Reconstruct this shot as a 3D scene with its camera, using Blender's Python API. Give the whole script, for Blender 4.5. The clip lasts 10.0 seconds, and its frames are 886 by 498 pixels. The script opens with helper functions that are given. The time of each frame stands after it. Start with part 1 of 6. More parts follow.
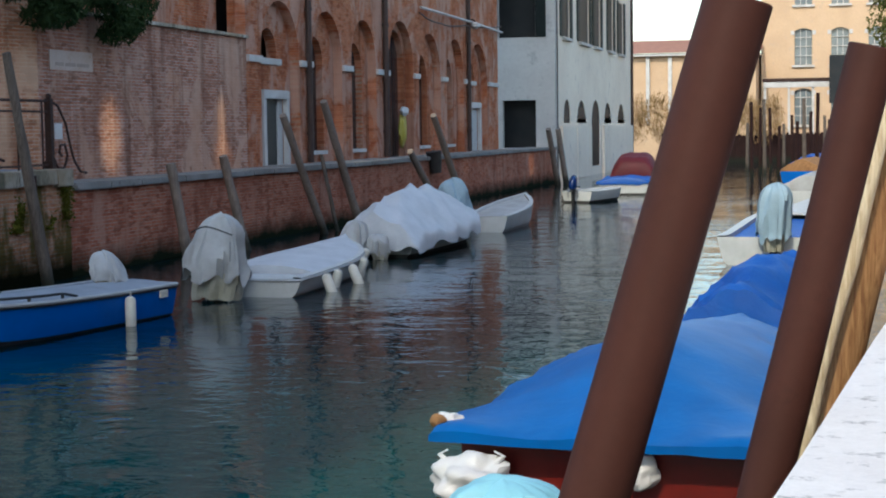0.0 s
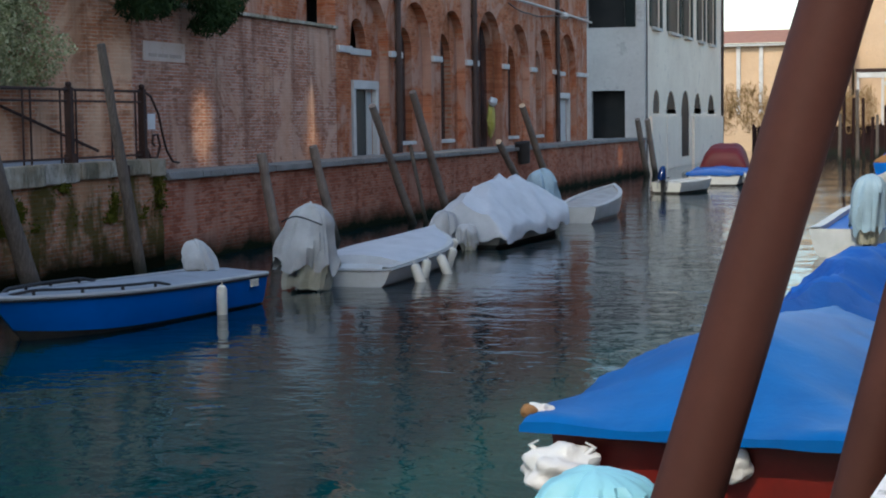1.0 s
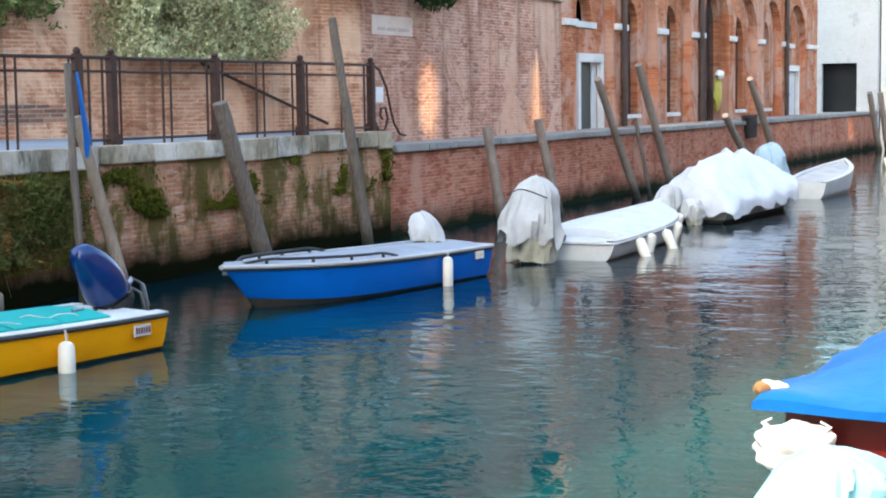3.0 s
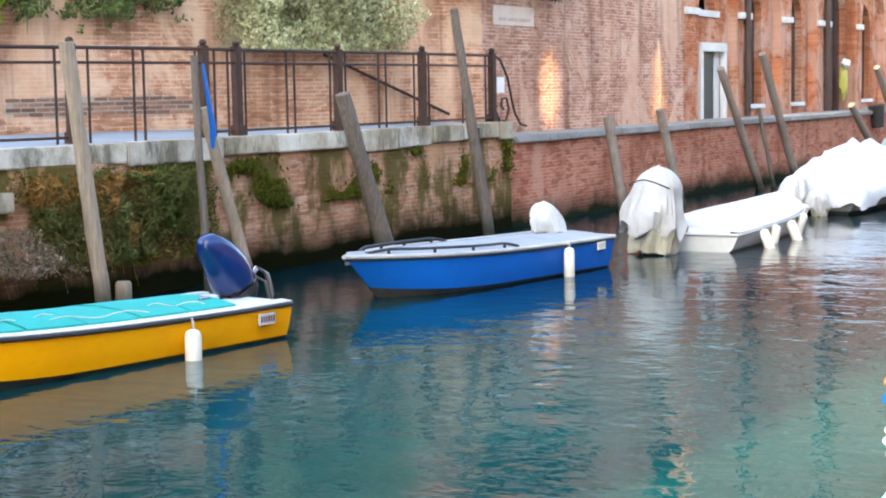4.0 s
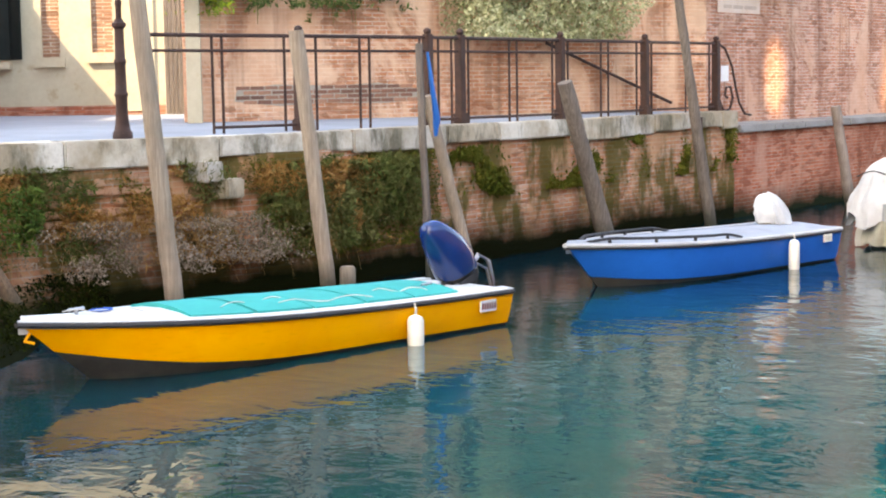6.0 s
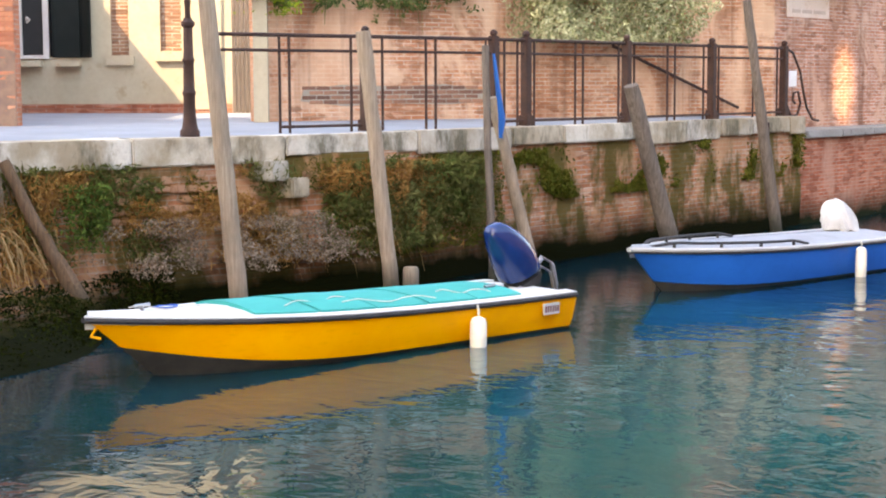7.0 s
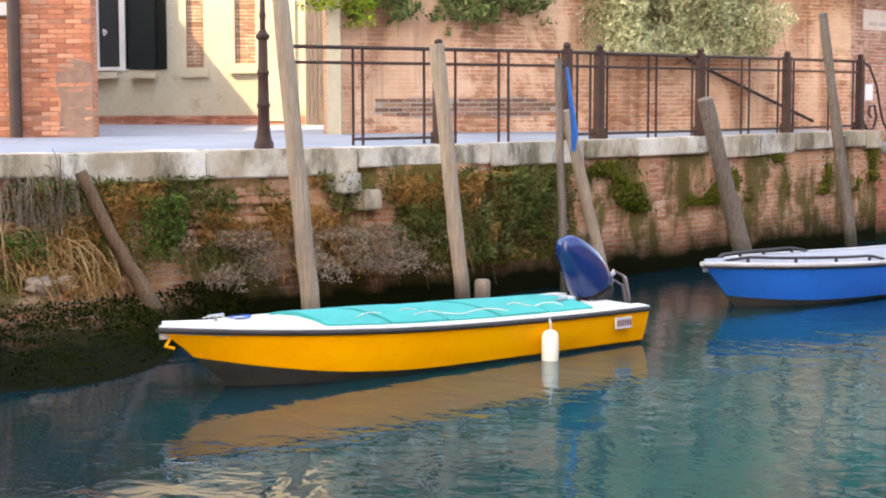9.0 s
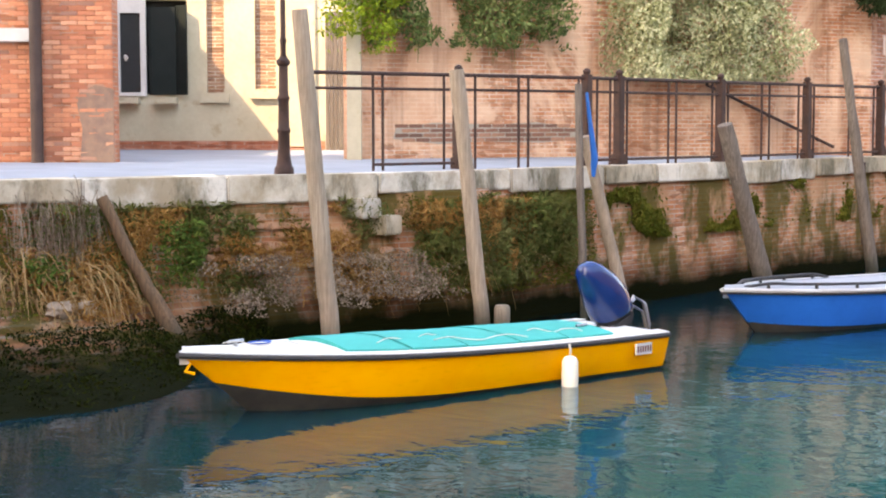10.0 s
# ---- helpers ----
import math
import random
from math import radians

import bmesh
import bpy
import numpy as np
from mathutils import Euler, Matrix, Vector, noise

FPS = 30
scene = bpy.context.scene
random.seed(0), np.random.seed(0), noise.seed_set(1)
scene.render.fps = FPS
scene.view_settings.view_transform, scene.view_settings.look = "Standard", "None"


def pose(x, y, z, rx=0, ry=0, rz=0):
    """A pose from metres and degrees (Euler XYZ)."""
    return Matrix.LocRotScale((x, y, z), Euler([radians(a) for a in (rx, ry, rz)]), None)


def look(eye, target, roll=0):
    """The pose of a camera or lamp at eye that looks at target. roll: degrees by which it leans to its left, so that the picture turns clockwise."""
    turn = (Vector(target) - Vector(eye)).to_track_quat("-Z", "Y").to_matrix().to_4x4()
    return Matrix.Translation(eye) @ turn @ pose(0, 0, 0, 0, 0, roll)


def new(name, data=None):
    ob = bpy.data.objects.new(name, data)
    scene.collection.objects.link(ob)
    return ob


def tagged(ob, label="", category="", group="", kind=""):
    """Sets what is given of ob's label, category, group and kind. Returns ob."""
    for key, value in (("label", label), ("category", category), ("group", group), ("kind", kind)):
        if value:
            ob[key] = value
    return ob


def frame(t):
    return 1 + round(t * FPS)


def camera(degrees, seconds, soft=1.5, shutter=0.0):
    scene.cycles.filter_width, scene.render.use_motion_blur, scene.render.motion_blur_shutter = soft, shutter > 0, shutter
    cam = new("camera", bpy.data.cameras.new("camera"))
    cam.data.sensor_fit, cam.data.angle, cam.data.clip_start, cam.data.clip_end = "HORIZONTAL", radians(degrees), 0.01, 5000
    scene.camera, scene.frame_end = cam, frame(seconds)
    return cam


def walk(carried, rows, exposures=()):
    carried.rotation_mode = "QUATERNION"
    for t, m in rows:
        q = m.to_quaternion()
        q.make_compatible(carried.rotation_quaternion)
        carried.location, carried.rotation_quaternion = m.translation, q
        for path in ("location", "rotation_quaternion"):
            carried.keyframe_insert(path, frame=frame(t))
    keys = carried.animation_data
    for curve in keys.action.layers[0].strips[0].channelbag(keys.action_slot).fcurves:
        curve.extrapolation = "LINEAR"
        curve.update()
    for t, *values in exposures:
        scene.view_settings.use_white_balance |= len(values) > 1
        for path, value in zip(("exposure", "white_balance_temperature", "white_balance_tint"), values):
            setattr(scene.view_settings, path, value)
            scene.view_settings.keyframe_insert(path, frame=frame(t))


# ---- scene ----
cam = camera(31.0, 10.0, soft=2.0)
PATH = [
    (0.0, 0.0, 0.0, 2.7, 85.729, 0.789, 14.286),
    (0.5, -0.0116, -0.0032, 2.6987, 85.587, 1.054, 15.62),
    (1.0, -0.0268, -0.0078, 2.6974, 85.435, 0.761, 17.423),
    (1.5, -0.0424, -0.0131, 2.6949, 85.152, 0.923, 19.263),
    (2.0, -0.0604, -0.0199, 2.6928, 84.91, 0.809, 21.436),
    (2.5, -0.0759, -0.0263, 2.6916, 84.765, 0.691, 23.323),
    (4.0, -0.1264, -0.0512, 2.6878, 84.324, 0.959, 29.596),
    (4.5, -0.141, -0.0596, 2.6878, 84.307, 0.977, 31.48),
    (5.0, -0.1551, -0.0683, 2.6879, 84.313, 1.268, 33.31),
    (5.5, -0.1707, -0.0787, 2.687, 84.191, 1.093, 35.414),
    (6.0, -0.1847, -0.0887, 2.6857, 84.04, 0.864, 37.359),
    (7.3, -0.2071, -0.1061, 2.686, 84.045, 0.385, 40.592),
    (7.5, -0.2121, -0.1104, 2.6851, 83.931, 0.576, 41.315),
    (8.0, -0.2159, -0.1135, 2.6859, 84.015, 0.504, 41.866),
    (8.5, -0.2167, -0.1139, 2.6879, 84.241, 0.312, 41.984),
    (9.0, -0.2181, -0.1148, 2.6908, 84.565, 0.086, 42.195),
    (9.5, -0.2213, -0.1171, 2.6948, 85.017, 0.17, 42.63),
    (10.0, -0.2232, -0.1183, 2.6988, 85.458, 0.049, 42.89),
]
EXPOSURES = [(0.0, 1.05, 5950, 2.0), (1.0, 0.95, 5950, 3.0), (1.5, 1.22, 6100, 3.0), (2.0, 1.92, 6250, 2.5), (2.5, 2.36, 6400, 2.5), (4.0, 3.12, 7100, 6.0), (5.0, 3.2, 7700, 8.0), (7.5, 3.2, 8500, 16.0), (10.0, 3.25, 8600, 16.0)]
walk(cam, [(t, pose(x, y, z, rx, ry, rz)) for t, x, y, z, rx, ry, rz in PATH], EXPOSURES)

# ---- light ----
world = bpy.data.worlds.new("sky")
scene.world = world
world.use_nodes = True
wn = world.node_tree
sky = wn.nodes.new("ShaderNodeTexSky")
sky.sky_type = "NISHITA"
sky.sun_disc = False
SUN_WAY = Vector((0.10, 1.0, -0.95)).normalized()
sky.sun_elevation = math.asin(-SUN_WAY.z)
sky.sun_rotation = math.atan2(-SUN_WAY.x, -SUN_WAY.y)
sky.air_density, sky.dust_density, sky.ozone_density = 1.2, 1.5, 1.0
bg = wn.nodes["Background"]
bg.inputs["Strength"].default_value = 0.15
wn.links.new(sky.outputs[0], bg.inputs[0])
sun_data = bpy.data.lights.new("sun", "SUN")
sun_data.energy, sun_data.angle, sun_data.color = 1.35, radians(0.5), (1.0, 0.88, 0.70)
sun = new("sun", sun_data)
sun.matrix_world = look(-SUN_WAY * 60, (0, 0, 0))


# added spot lamps that imitate streaks of reflected sun on the far walls
for spot_name, eye, target, watts, cone, narrow in (("added_spot_wide", (5.3, 24.0, 7.6), (-15.4, 31.55, 2.65), 7000, 4.4, 0.55), ("added_spot_thin", (5.3, 30.0, 7.6), (-15.4, 37.85, 2.85), 7000, 4.6, 0.22),
                                                  ("added_spot_foot", (5.3, 30.0, 7.6), (-15.4, 37.9, 2.15), 3600, 2.4, 1.3), ("added_spot_quay", (5.3, 58.0, 7.6), (-14.3, 72.6, 1.0), 7000, 2.6, 0.9), ("added_spot_ledge", (5.3, 48.0, 7.6), (-14.3, 59.6, 1.3), 5000, 2.2, 0.3)):
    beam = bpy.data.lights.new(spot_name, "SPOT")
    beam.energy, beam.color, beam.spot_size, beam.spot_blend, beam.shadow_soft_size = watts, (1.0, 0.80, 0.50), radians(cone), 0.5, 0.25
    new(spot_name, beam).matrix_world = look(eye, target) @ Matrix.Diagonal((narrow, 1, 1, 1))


# ---- materials ----
class Nodes:
    """A short hand for node trees."""

    def __init__(self, name):
        self.mat = bpy.data.materials.new(name)
        self.mat.use_nodes = True
        self.tree = self.mat.node_tree
        self.bsdf = self.tree.nodes["Principled BSDF"]
        self.coords = self.tree.nodes.new("ShaderNodeTexCoord").outputs["Object"]

    def add(self, kind, **values):
        node = self.tree.nodes.new(kind)
        for key, value in values.items():
            if key in ("operation", "blend_type", "data_type", "vector_type", "feature", "noise_dimensions", "offset"):
                setattr(node, key, value)
        return node

    def link(self, a, b):
        self.tree.links.new(a, b)

    def noise(self, scale, detail=4.0, rough=0.55, stretch=(1, 1, 1), warp=0.0):
        m = self.add("ShaderNodeMapping")
        m.inputs["Scale"].default_value = stretch
        self.link(self.coords, m.inputs[0])
        n = self.add("ShaderNodeTexNoise")
        n.inputs["Scale"].default_value, n.inputs["Detail"].default_value = scale, detail
        n.inputs["Roughness"].default_value, n.inputs["Distortion"].default_value = rough, warp
        self.link(m.outputs[0], n.inputs["Vector"])
        return n.outputs["Fac"]

    def ramp(self, fac, stops):
        r = self.add("ShaderNodeValToRGB")
        r.color_ramp.elements[0].position, r.color_ramp.elements[-1].position = stops[0][0], stops[-1][0]
        for place, _ in stops[1:-1]:
            r.color_ramp.elements.new(place)
        for e, (place, c) in zip(r.color_ramp.elements, stops):
            e.position, e.color = place, (*c, 1)
        self.link(fac, r.inputs[0])
        return r.outputs[0]

    def grey(self, fac, lo, hi):
        m = self.add("ShaderNodeMapRange")
        m.inputs["From Min"].default_value, m.inputs["From Max"].default_value = lo, hi
        self.link(fac, m.inputs[0])
        return m.outputs[0]

    def mix(self, fac, a, b, how="MIX"):
        m = self.add("ShaderNodeMix", data_type="RGBA", blend_type=how)
        for value, socket in ((fac, m.inputs[0]), (a, m.inputs[6]), (b, m.inputs[7])):
            if isinstance(value, (int, float)):
                socket.default_value = value
            elif isinstance(value, tuple):
                socket.default_value = (*value, 1)
            else:
                self.link(value, socket)
        return m.outputs[2]

    def math(self, op, a, b):
        m = self.add("ShaderNodeMath", operation=op)
        for value, socket in ((a, m.inputs[0]), (b, m.inputs[1])):
            if isinstance(value, (int, float)):
                socket.default_value = value
            else:
                self.link(value, socket)
        return m.outputs[0]

    def random(self):
        return self.add("ShaderNodeObjectInfo").outputs["Random"]

    def island(self):
        return self.add("ShaderNodeNewGeometry").outputs["Random Per Island"]

    def height(self):
        s = self.add("ShaderNodeSeparateXYZ")
        self.link(self.add("ShaderNodeNewGeometry").outputs["Position"], s.inputs[0])
        return s.outputs[2]

    def bump(self, fac, strength=0.3, distance=0.01):
        b = self.add("ShaderNodeBump")
        b.inputs["Strength"].default_value, b.inputs["Distance"].default_value = strength, distance
        self.link(fac, b.inputs["Height"])
        self.link(b.outputs[0], self.bsdf.inputs["Normal"])

    def done(self, colour, rough=0.7, metal=0.0, spec=None):
        for value, key in ((colour, "Base Color"), (rough, "Roughness"), (metal, "Metallic")):
            if isinstance(value, tuple):
                self.bsdf.inputs[key].default_value = (*value, 1)
            elif isinstance(value, (int, float)):
                self.bsdf.inputs[key].default_value = value
            else:
                self.link(value, self.bsdf.inputs[key])
        if spec is not None:
            self.bsdf.inputs["Specular IOR Level"].default_value = spec
        return self.mat


def worn(name, a, b, scale=3.0, rough=0.6, metal=0.0, bump=0.15, spots=None, spec=0.2):
    """Paint or stone in two tones with fine grain and, if given, spots of a third."""
    n = Nodes(name)
    big, fine = n.noise(scale, 6), n.noise(scale * 14, 5, 0.7)
    c = n.mix(n.grey(big, 0.35, 0.68), a, b)
    c = n.mix(n.math("MULTIPLY", n.grey(fine, 0.4, 0.8), 0.35), c, tuple(v * 0.6 for v in a))
    if spots:
        c = n.mix(n.grey(n.noise(scale * 3.1, 8, 0.7), 0.58, 0.70), c, spots)
    n.bump(fine, bump, 0.01)
    return n.done(c, rough, metal, spec)


def brick_mat(name, tones, mortar, plaster=None, cover=0.5, damp=None, course=0.072, along="y", moss=None, streaks=(0.53, 0.70)):
    """Old brickwork in real courses, half covered with plaster where told."""
    n = Nodes(name)
    s = n.add("ShaderNodeSeparateXYZ")
    n.link(n.coords, s.inputs[0])
    j = n.add("ShaderNodeCombineXYZ")
    n.link(s.outputs[{"x": 0, "y": 1}[along]], j.inputs[0])
    n.link(s.outputs[2], j.inputs[1])
    b = n.add("ShaderNodeTexBrick")
    b.inputs["Scale"].default_value = 1.0
    b.inputs["Brick Width"].default_value, b.inputs["Row Height"].default_value = course * 3.6, course
    b.inputs["Mortar Size"].default_value, b.inputs["Mortar Smooth"].default_value = course * 0.13, 0.3
    b.inputs["Color1"].default_value, b.inputs["Color2"].default_value = (*tones[0], 1), (*tones[1], 1)
    b.inputs["Mortar"].default_value = (*mortar, 1)
    n.link(j.outputs[0], b.inputs["Vector"])
    per = n.add("ShaderNodeTexVoronoi")
    per.inputs["Scale"].default_value = 1.0
    fit = n.add("ShaderNodeMapping")
    fit.inputs["Scale"].default_value = (1 / (course * 3.6), 1 / course, 1)
    n.link(j.outputs[0], fit.inputs[0])
    n.link(fit.outputs[0], per.inputs["Vector"])
    one = n.add("ShaderNodeSeparateColor")
    n.link(per.outputs["Color"], one.inputs[0])
    c = n.mix(n.math("MULTIPLY", n.grey(one.outputs[0], 0.45, 1.0), 0.6), b.outputs["Color"], tones[2])
    c = n.mix(n.math("MULTIPLY", n.grey(one.outputs[1], 0.62, 1.0), 0.75), c, tuple(v * 0.42 for v in tones[0]))
    c = n.mix(n.math("MULTIPLY", n.grey(n.noise(0.8, 7, 0.65), 0.44, 0.62), 0.5), c, tuple(v * 0.62 for v in tones[1]))
    c = n.mix(n.math("MULTIPLY", n.grey(n.noise(9, 5, 0.7, (1, 1, 2.2)), 0.5, 0.75), 0.5), c, tuple(v * 0.5 for v in tones[0]))
    rise = b.outputs["Fac"]
    if plaster:
        p = n.grey(n.noise(0.75, 9, 0.66, (1, 1, 0.8), 0.7), cover, cover + 0.07)
        tone = n.mix(n.grey(n.noise(1.7, 7, 0.65, (1, 1, 0.35)), 0.38, 0.66), plaster[0], plaster[1])
        c = n.mix(n.math("MULTIPLY", p, 0.72), c, tone)
        rise = n.math("MULTIPLY", rise, n.math("SUBTRACT", 1.0, n.math("MULTIPLY", p, 0.7)))
    streak = n.grey(n.noise(1.3, 5, 0.6, (1.6, 1.6, 0.12)), *streaks)
    c = n.mix(n.math("MULTIPLY", streak, 0.65), c, tuple(v * 0.30 for v in tones[0]))
    if moss:
        h = n.math("SUBTRACT", n.noise(1.4, 7, 0.65, (1, 1, 0.55)), 0.0)
        c = n.mix(n.math("MULTIPLY", n.grey(h, 0.43, 0.55), 0.85), c, moss)
    if damp:
        h = n.math("ADD", n.height(), n.math("MULTIPLY", n.math("SUBTRACT", n.noise(1.1, 6, 0.65), 0.5), damp[1]))
        wet = n.grey(h, damp[0] + 0.08, damp[0] - 0.42)
        c = n.mix(wet, c, damp[2])
    n.bump(n.math("ADD", n.math("MULTIPLY", rise, -1.0), n.math("MULTIPLY", n.noise(26, 5, 0.7), 0.7)), 0.5, 0.012)
    return n.done(c, 0.92, 0.0, 0.03)


def gloss(name, a, b, rough=0.3, scale=2.0, spec=0.5):
    """Painted or moulded hull: faint stains, scratches along the water."""
    n = Nodes(name)
    c = n.mix(n.grey(n.noise(scale, 6, 0.65), 0.4, 0.75), a, b)
    c = n.mix(n.math("MULTIPLY", n.grey(n.noise(5, 6, 0.7, (1, 1, 6)), 0.56, 0.74), 0.28), c, tuple(v * 0.55 for v in a))
    n.bump(n.noise(6, 3), 0.04, 0.01)
    return n.done(c, n.math("ADD", rough, n.math("MULTIPLY", n.noise(9, 4), 0.18)), 0.0, spec)


def cloth(name, a, b, rough=0.55, sheen=0.0, folds=0.4):
    n = Nodes(name)
    c = n.mix(n.grey(n.noise(2.2, 6, 0.6), 0.36, 0.7), a, b)
    c = n.mix(n.math("MULTIPLY", n.grey(n.noise(11, 5, 0.7), 0.55, 0.8), 0.3), c, tuple(v * 0.6 for v in a))
    n.bump(n.math("ADD", n.noise(5, 5, 0.6, (1, 1, 1), 1.2), n.math("MULTIPLY", n.noise(60, 2), 0.06)), folds, 0.03)
    return n.done(c, rough, 0.0, 0.3)


def wood(name, a, b, rough=0.85):
    n = Nodes(name)
    grain = n.noise(14, 7, 0.65, (3, 3, 0.18), 0.5)
    c = n.mix(n.grey(grain, 0.35, 0.68), a, b)
    c = n.mix(n.math("MULTIPLY", n.grey(n.noise(1.5, 5, 0.6), 0.5, 0.7), 0.5), c, tuple(v * 0.45 for v in a))
    wet = n.grey(n.math("ADD", n.height(), n.math("MULTIPLY", n.noise(3, 4), 0.3)), 0.65, 0.30)
    c = n.mix(n.math("MULTIPLY", wet, 0.85), c, (0.018, 0.022, 0.014))
    n.bump(grain, 0.5, 0.012)
    return n.done(c, rough, 0.0, 0.15)


def water_mat():
    n = Nodes("canal_water")
    small = n.noise(1.25, 3, 0.5, (1.0, 1.25, 1), 0.6)
    fine = n.noise(4.6, 2.5, 0.5, (1.0, 1.2, 1), 0.5)
    slow = n.noise(0.27, 2, 0.5, (1, 1.2, 1), 0.3)
    calm = n.grey(n.noise(0.16, 3, 0.5), 0.36, 0.62)
    h = n.math("ADD", n.math("MULTIPLY", small, 1.0), n.math("MULTIPLY", fine, 0.27))
    h = n.math("MULTIPLY", h, n.math("ADD", 0.55, n.math("MULTIPLY", calm, 0.6)))
    h = n.math("ADD", h, n.math("MULTIPLY", slow, 1.3))
    # smoother in the lee of the far bank
    side = n.add("ShaderNodeSeparateXYZ")
    n.link(n.coords, side.inputs[0])
    lee = n.grey(n.math("ADD", side.outputs[0], n.math("MULTIPLY", n.noise(0.3, 3, 0.5), 2.0)), -10.8, -5.5)
    h = n.math("MULTIPLY", h, n.math("ADD", 0.38, n.math("MULTIPLY", lee, 0.62)))
    n.bump(h, 0.5, 0.050)
    # a pool of sunlight painted into the water's colour in the middle of the canal
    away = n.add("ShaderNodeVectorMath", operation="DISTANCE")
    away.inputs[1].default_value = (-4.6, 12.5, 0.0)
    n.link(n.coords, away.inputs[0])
    sunlit_pool = n.grey(n.math("ADD", away.outputs["Value"], n.math("MULTIPLY", n.math("SUBTRACT", n.noise(0.35, 5, 0.6), 0.5), 7.0)), 8.2, 1.5)
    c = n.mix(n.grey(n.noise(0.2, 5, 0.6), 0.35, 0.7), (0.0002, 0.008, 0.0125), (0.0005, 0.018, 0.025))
    c = n.mix(sunlit_pool, c, (0.003, 0.064, 0.064))
    m = n.done(c, 0.01)
    n.bsdf.inputs["IOR"].default_value = 1.33
    return m


def leaf_mat(name, a, b, c):
    n = Nodes(name)
    col = n.ramp(n.island(), [(0.0, a), (0.5, b), (1.0, c)])
    col = n.mix(0.35, col, n.mix(n.grey(n.noise(1.2, 4), 0.35, 0.65), a, c))
    m = n.done(col, 0.8, 0.0, 0.05)
    n.bsdf.inputs["Subsurface Weight"].default_value = 0.0
    return m


M = {}
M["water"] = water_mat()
M["quay_brick"] = brick_mat("quay_brick", [(0.47, 0.155, 0.085), (0.37, 0.11, 0.06), (0.47, 0.24, 0.17)], (0.42, 0.29, 0.22),
                            ((0.45, 0.25, 0.18), (0.40, 0.17, 0.11)), 0.55, (0.52, 0.6, (0.010, 0.014, 0.006)))
# the damp colour at the foot also holds painted shade
M["bank_brick"] = brick_mat("bank_brick", [(0.50, 0.22, 0.115), (0.42, 0.155, 0.075), (0.52, 0.36, 0.26)], (0.42, 0.35, 0.28),
                            ((0.46, 0.26, 0.145), (0.37, 0.19, 0.095)), 0.52, (0.64, 0.45, (0.0040, 0.0048, 0.0008)), moss=(0.060, 0.056, 0.010))
M["old_wall"] = brick_mat("old_wall", [(0.50, 0.225, 0.14), (0.41, 0.165, 0.095), (0.55, 0.35, 0.27)], (0.54, 0.44, 0.38),
                          ((0.60, 0.39, 0.285), (0.53, 0.285, 0.18)), 0.50, streaks=(0.51, 0.68))
# warmer, paler copy of old_wall with the sunlit look in its colour
M["campo_lit_wall"] = brick_mat("campo_lit_wall", [(0.58, 0.26, 0.14), (0.49, 0.19, 0.092), (0.62, 0.38, 0.26)], (0.64, 0.52, 0.40),
                            ((0.69, 0.45, 0.30), (0.60, 0.335, 0.20)), 0.48)
M["arcade_wall"] = brick_mat("arcade_wall", [(0.52, 0.165, 0.07), (0.40, 0.11, 0.05), (0.52, 0.23, 0.13)], (0.40, 0.27, 0.18),
                             ((0.52, 0.33, 0.25), (0.43, 0.24, 0.17)), 0.48)
M["corner_brick"] = brick_mat("corner_brick", [(0.56, 0.22, 0.12), (0.46, 0.16, 0.085), (0.50, 0.27, 0.18)], (0.40, 0.30, 0.23), along="x")
M["factory_brick"] = worn("factory_brick", (0.62, 0.42, 0.26), (0.54, 0.36, 0.22), 0.5, 0.9, 0, 0.2, (0.50, 0.36, 0.25))
M["pile_dark"] = wood("pile_dark", (0.036, 0.016, 0.013), (0.020, 0.010, 0.009))
M["grey_pole"] = wood("grey_pole", (0.27, 0.215, 0.175), (0.15, 0.115, 0.095))
n = Nodes("istria")
stone = n.ramp(n.random(), [(0.0, (0.60, 0.55, 0.47)), (0.35, (0.50, 0.43, 0.33)), (0.65, (0.38, 0.29, 0.185)), (0.8, (0.56, 0.53, 0.48)), (1.0, (0.33, 0.25, 0.155))])
stone = n.mix(n.math("MULTIPLY", n.grey(n.noise(0.9, 7, 0.65, (1, 1, 0.9)), 0.42, 0.60), 0.8), stone, (0.25, 0.175, 0.09))
stone = n.mix(n.math("MULTIPLY", n.grey(n.noise(1.9, 7, 0.7, (1.2, 1.2, 0.5)), 0.48, 0.63), 0.85), stone, (0.075, 0.062, 0.03))
stone = n.mix(n.math("MULTIPLY", n.grey(n.noise(18, 5, 0.7), 0.5, 0.75), 0.4), stone, (0.24, 0.20, 0.15))
n.bump(n.noise(16, 6, 0.7), 0.5, 0.015)
M["istria"] = n.done(stone, 0.82)
M["ledge"] = worn("grey_ledge", (0.27, 0.25, 0.23), (0.20, 0.18, 0.16), 1.4, 0.85, 0, 0.3, (0.12, 0.10, 0.08))
M["parapet"] = worn("parapet", (0.84, 0.80, 0.78), (0.76, 0.71, 0.69), 2.5, 0.6, 0, 0.2, (0.28, 0.25, 0.24))
M["trim_stone"] = worn("trim_stone", (0.62, 0.58, 0.54), (0.48, 0.44, 0.40), 1.5, 0.75)
M["paving"] = worn("paving", (0.255, 0.272, 0.30), (0.20, 0.215, 0.24), 0.9, 0.75, 0, 0.2)
M["cream"] = worn("cream", (0.47, 0.405, 0.29), (0.40, 0.335, 0.23), 0.8, 0.88, 0, 0.3, (0.33, 0.255, 0.155))
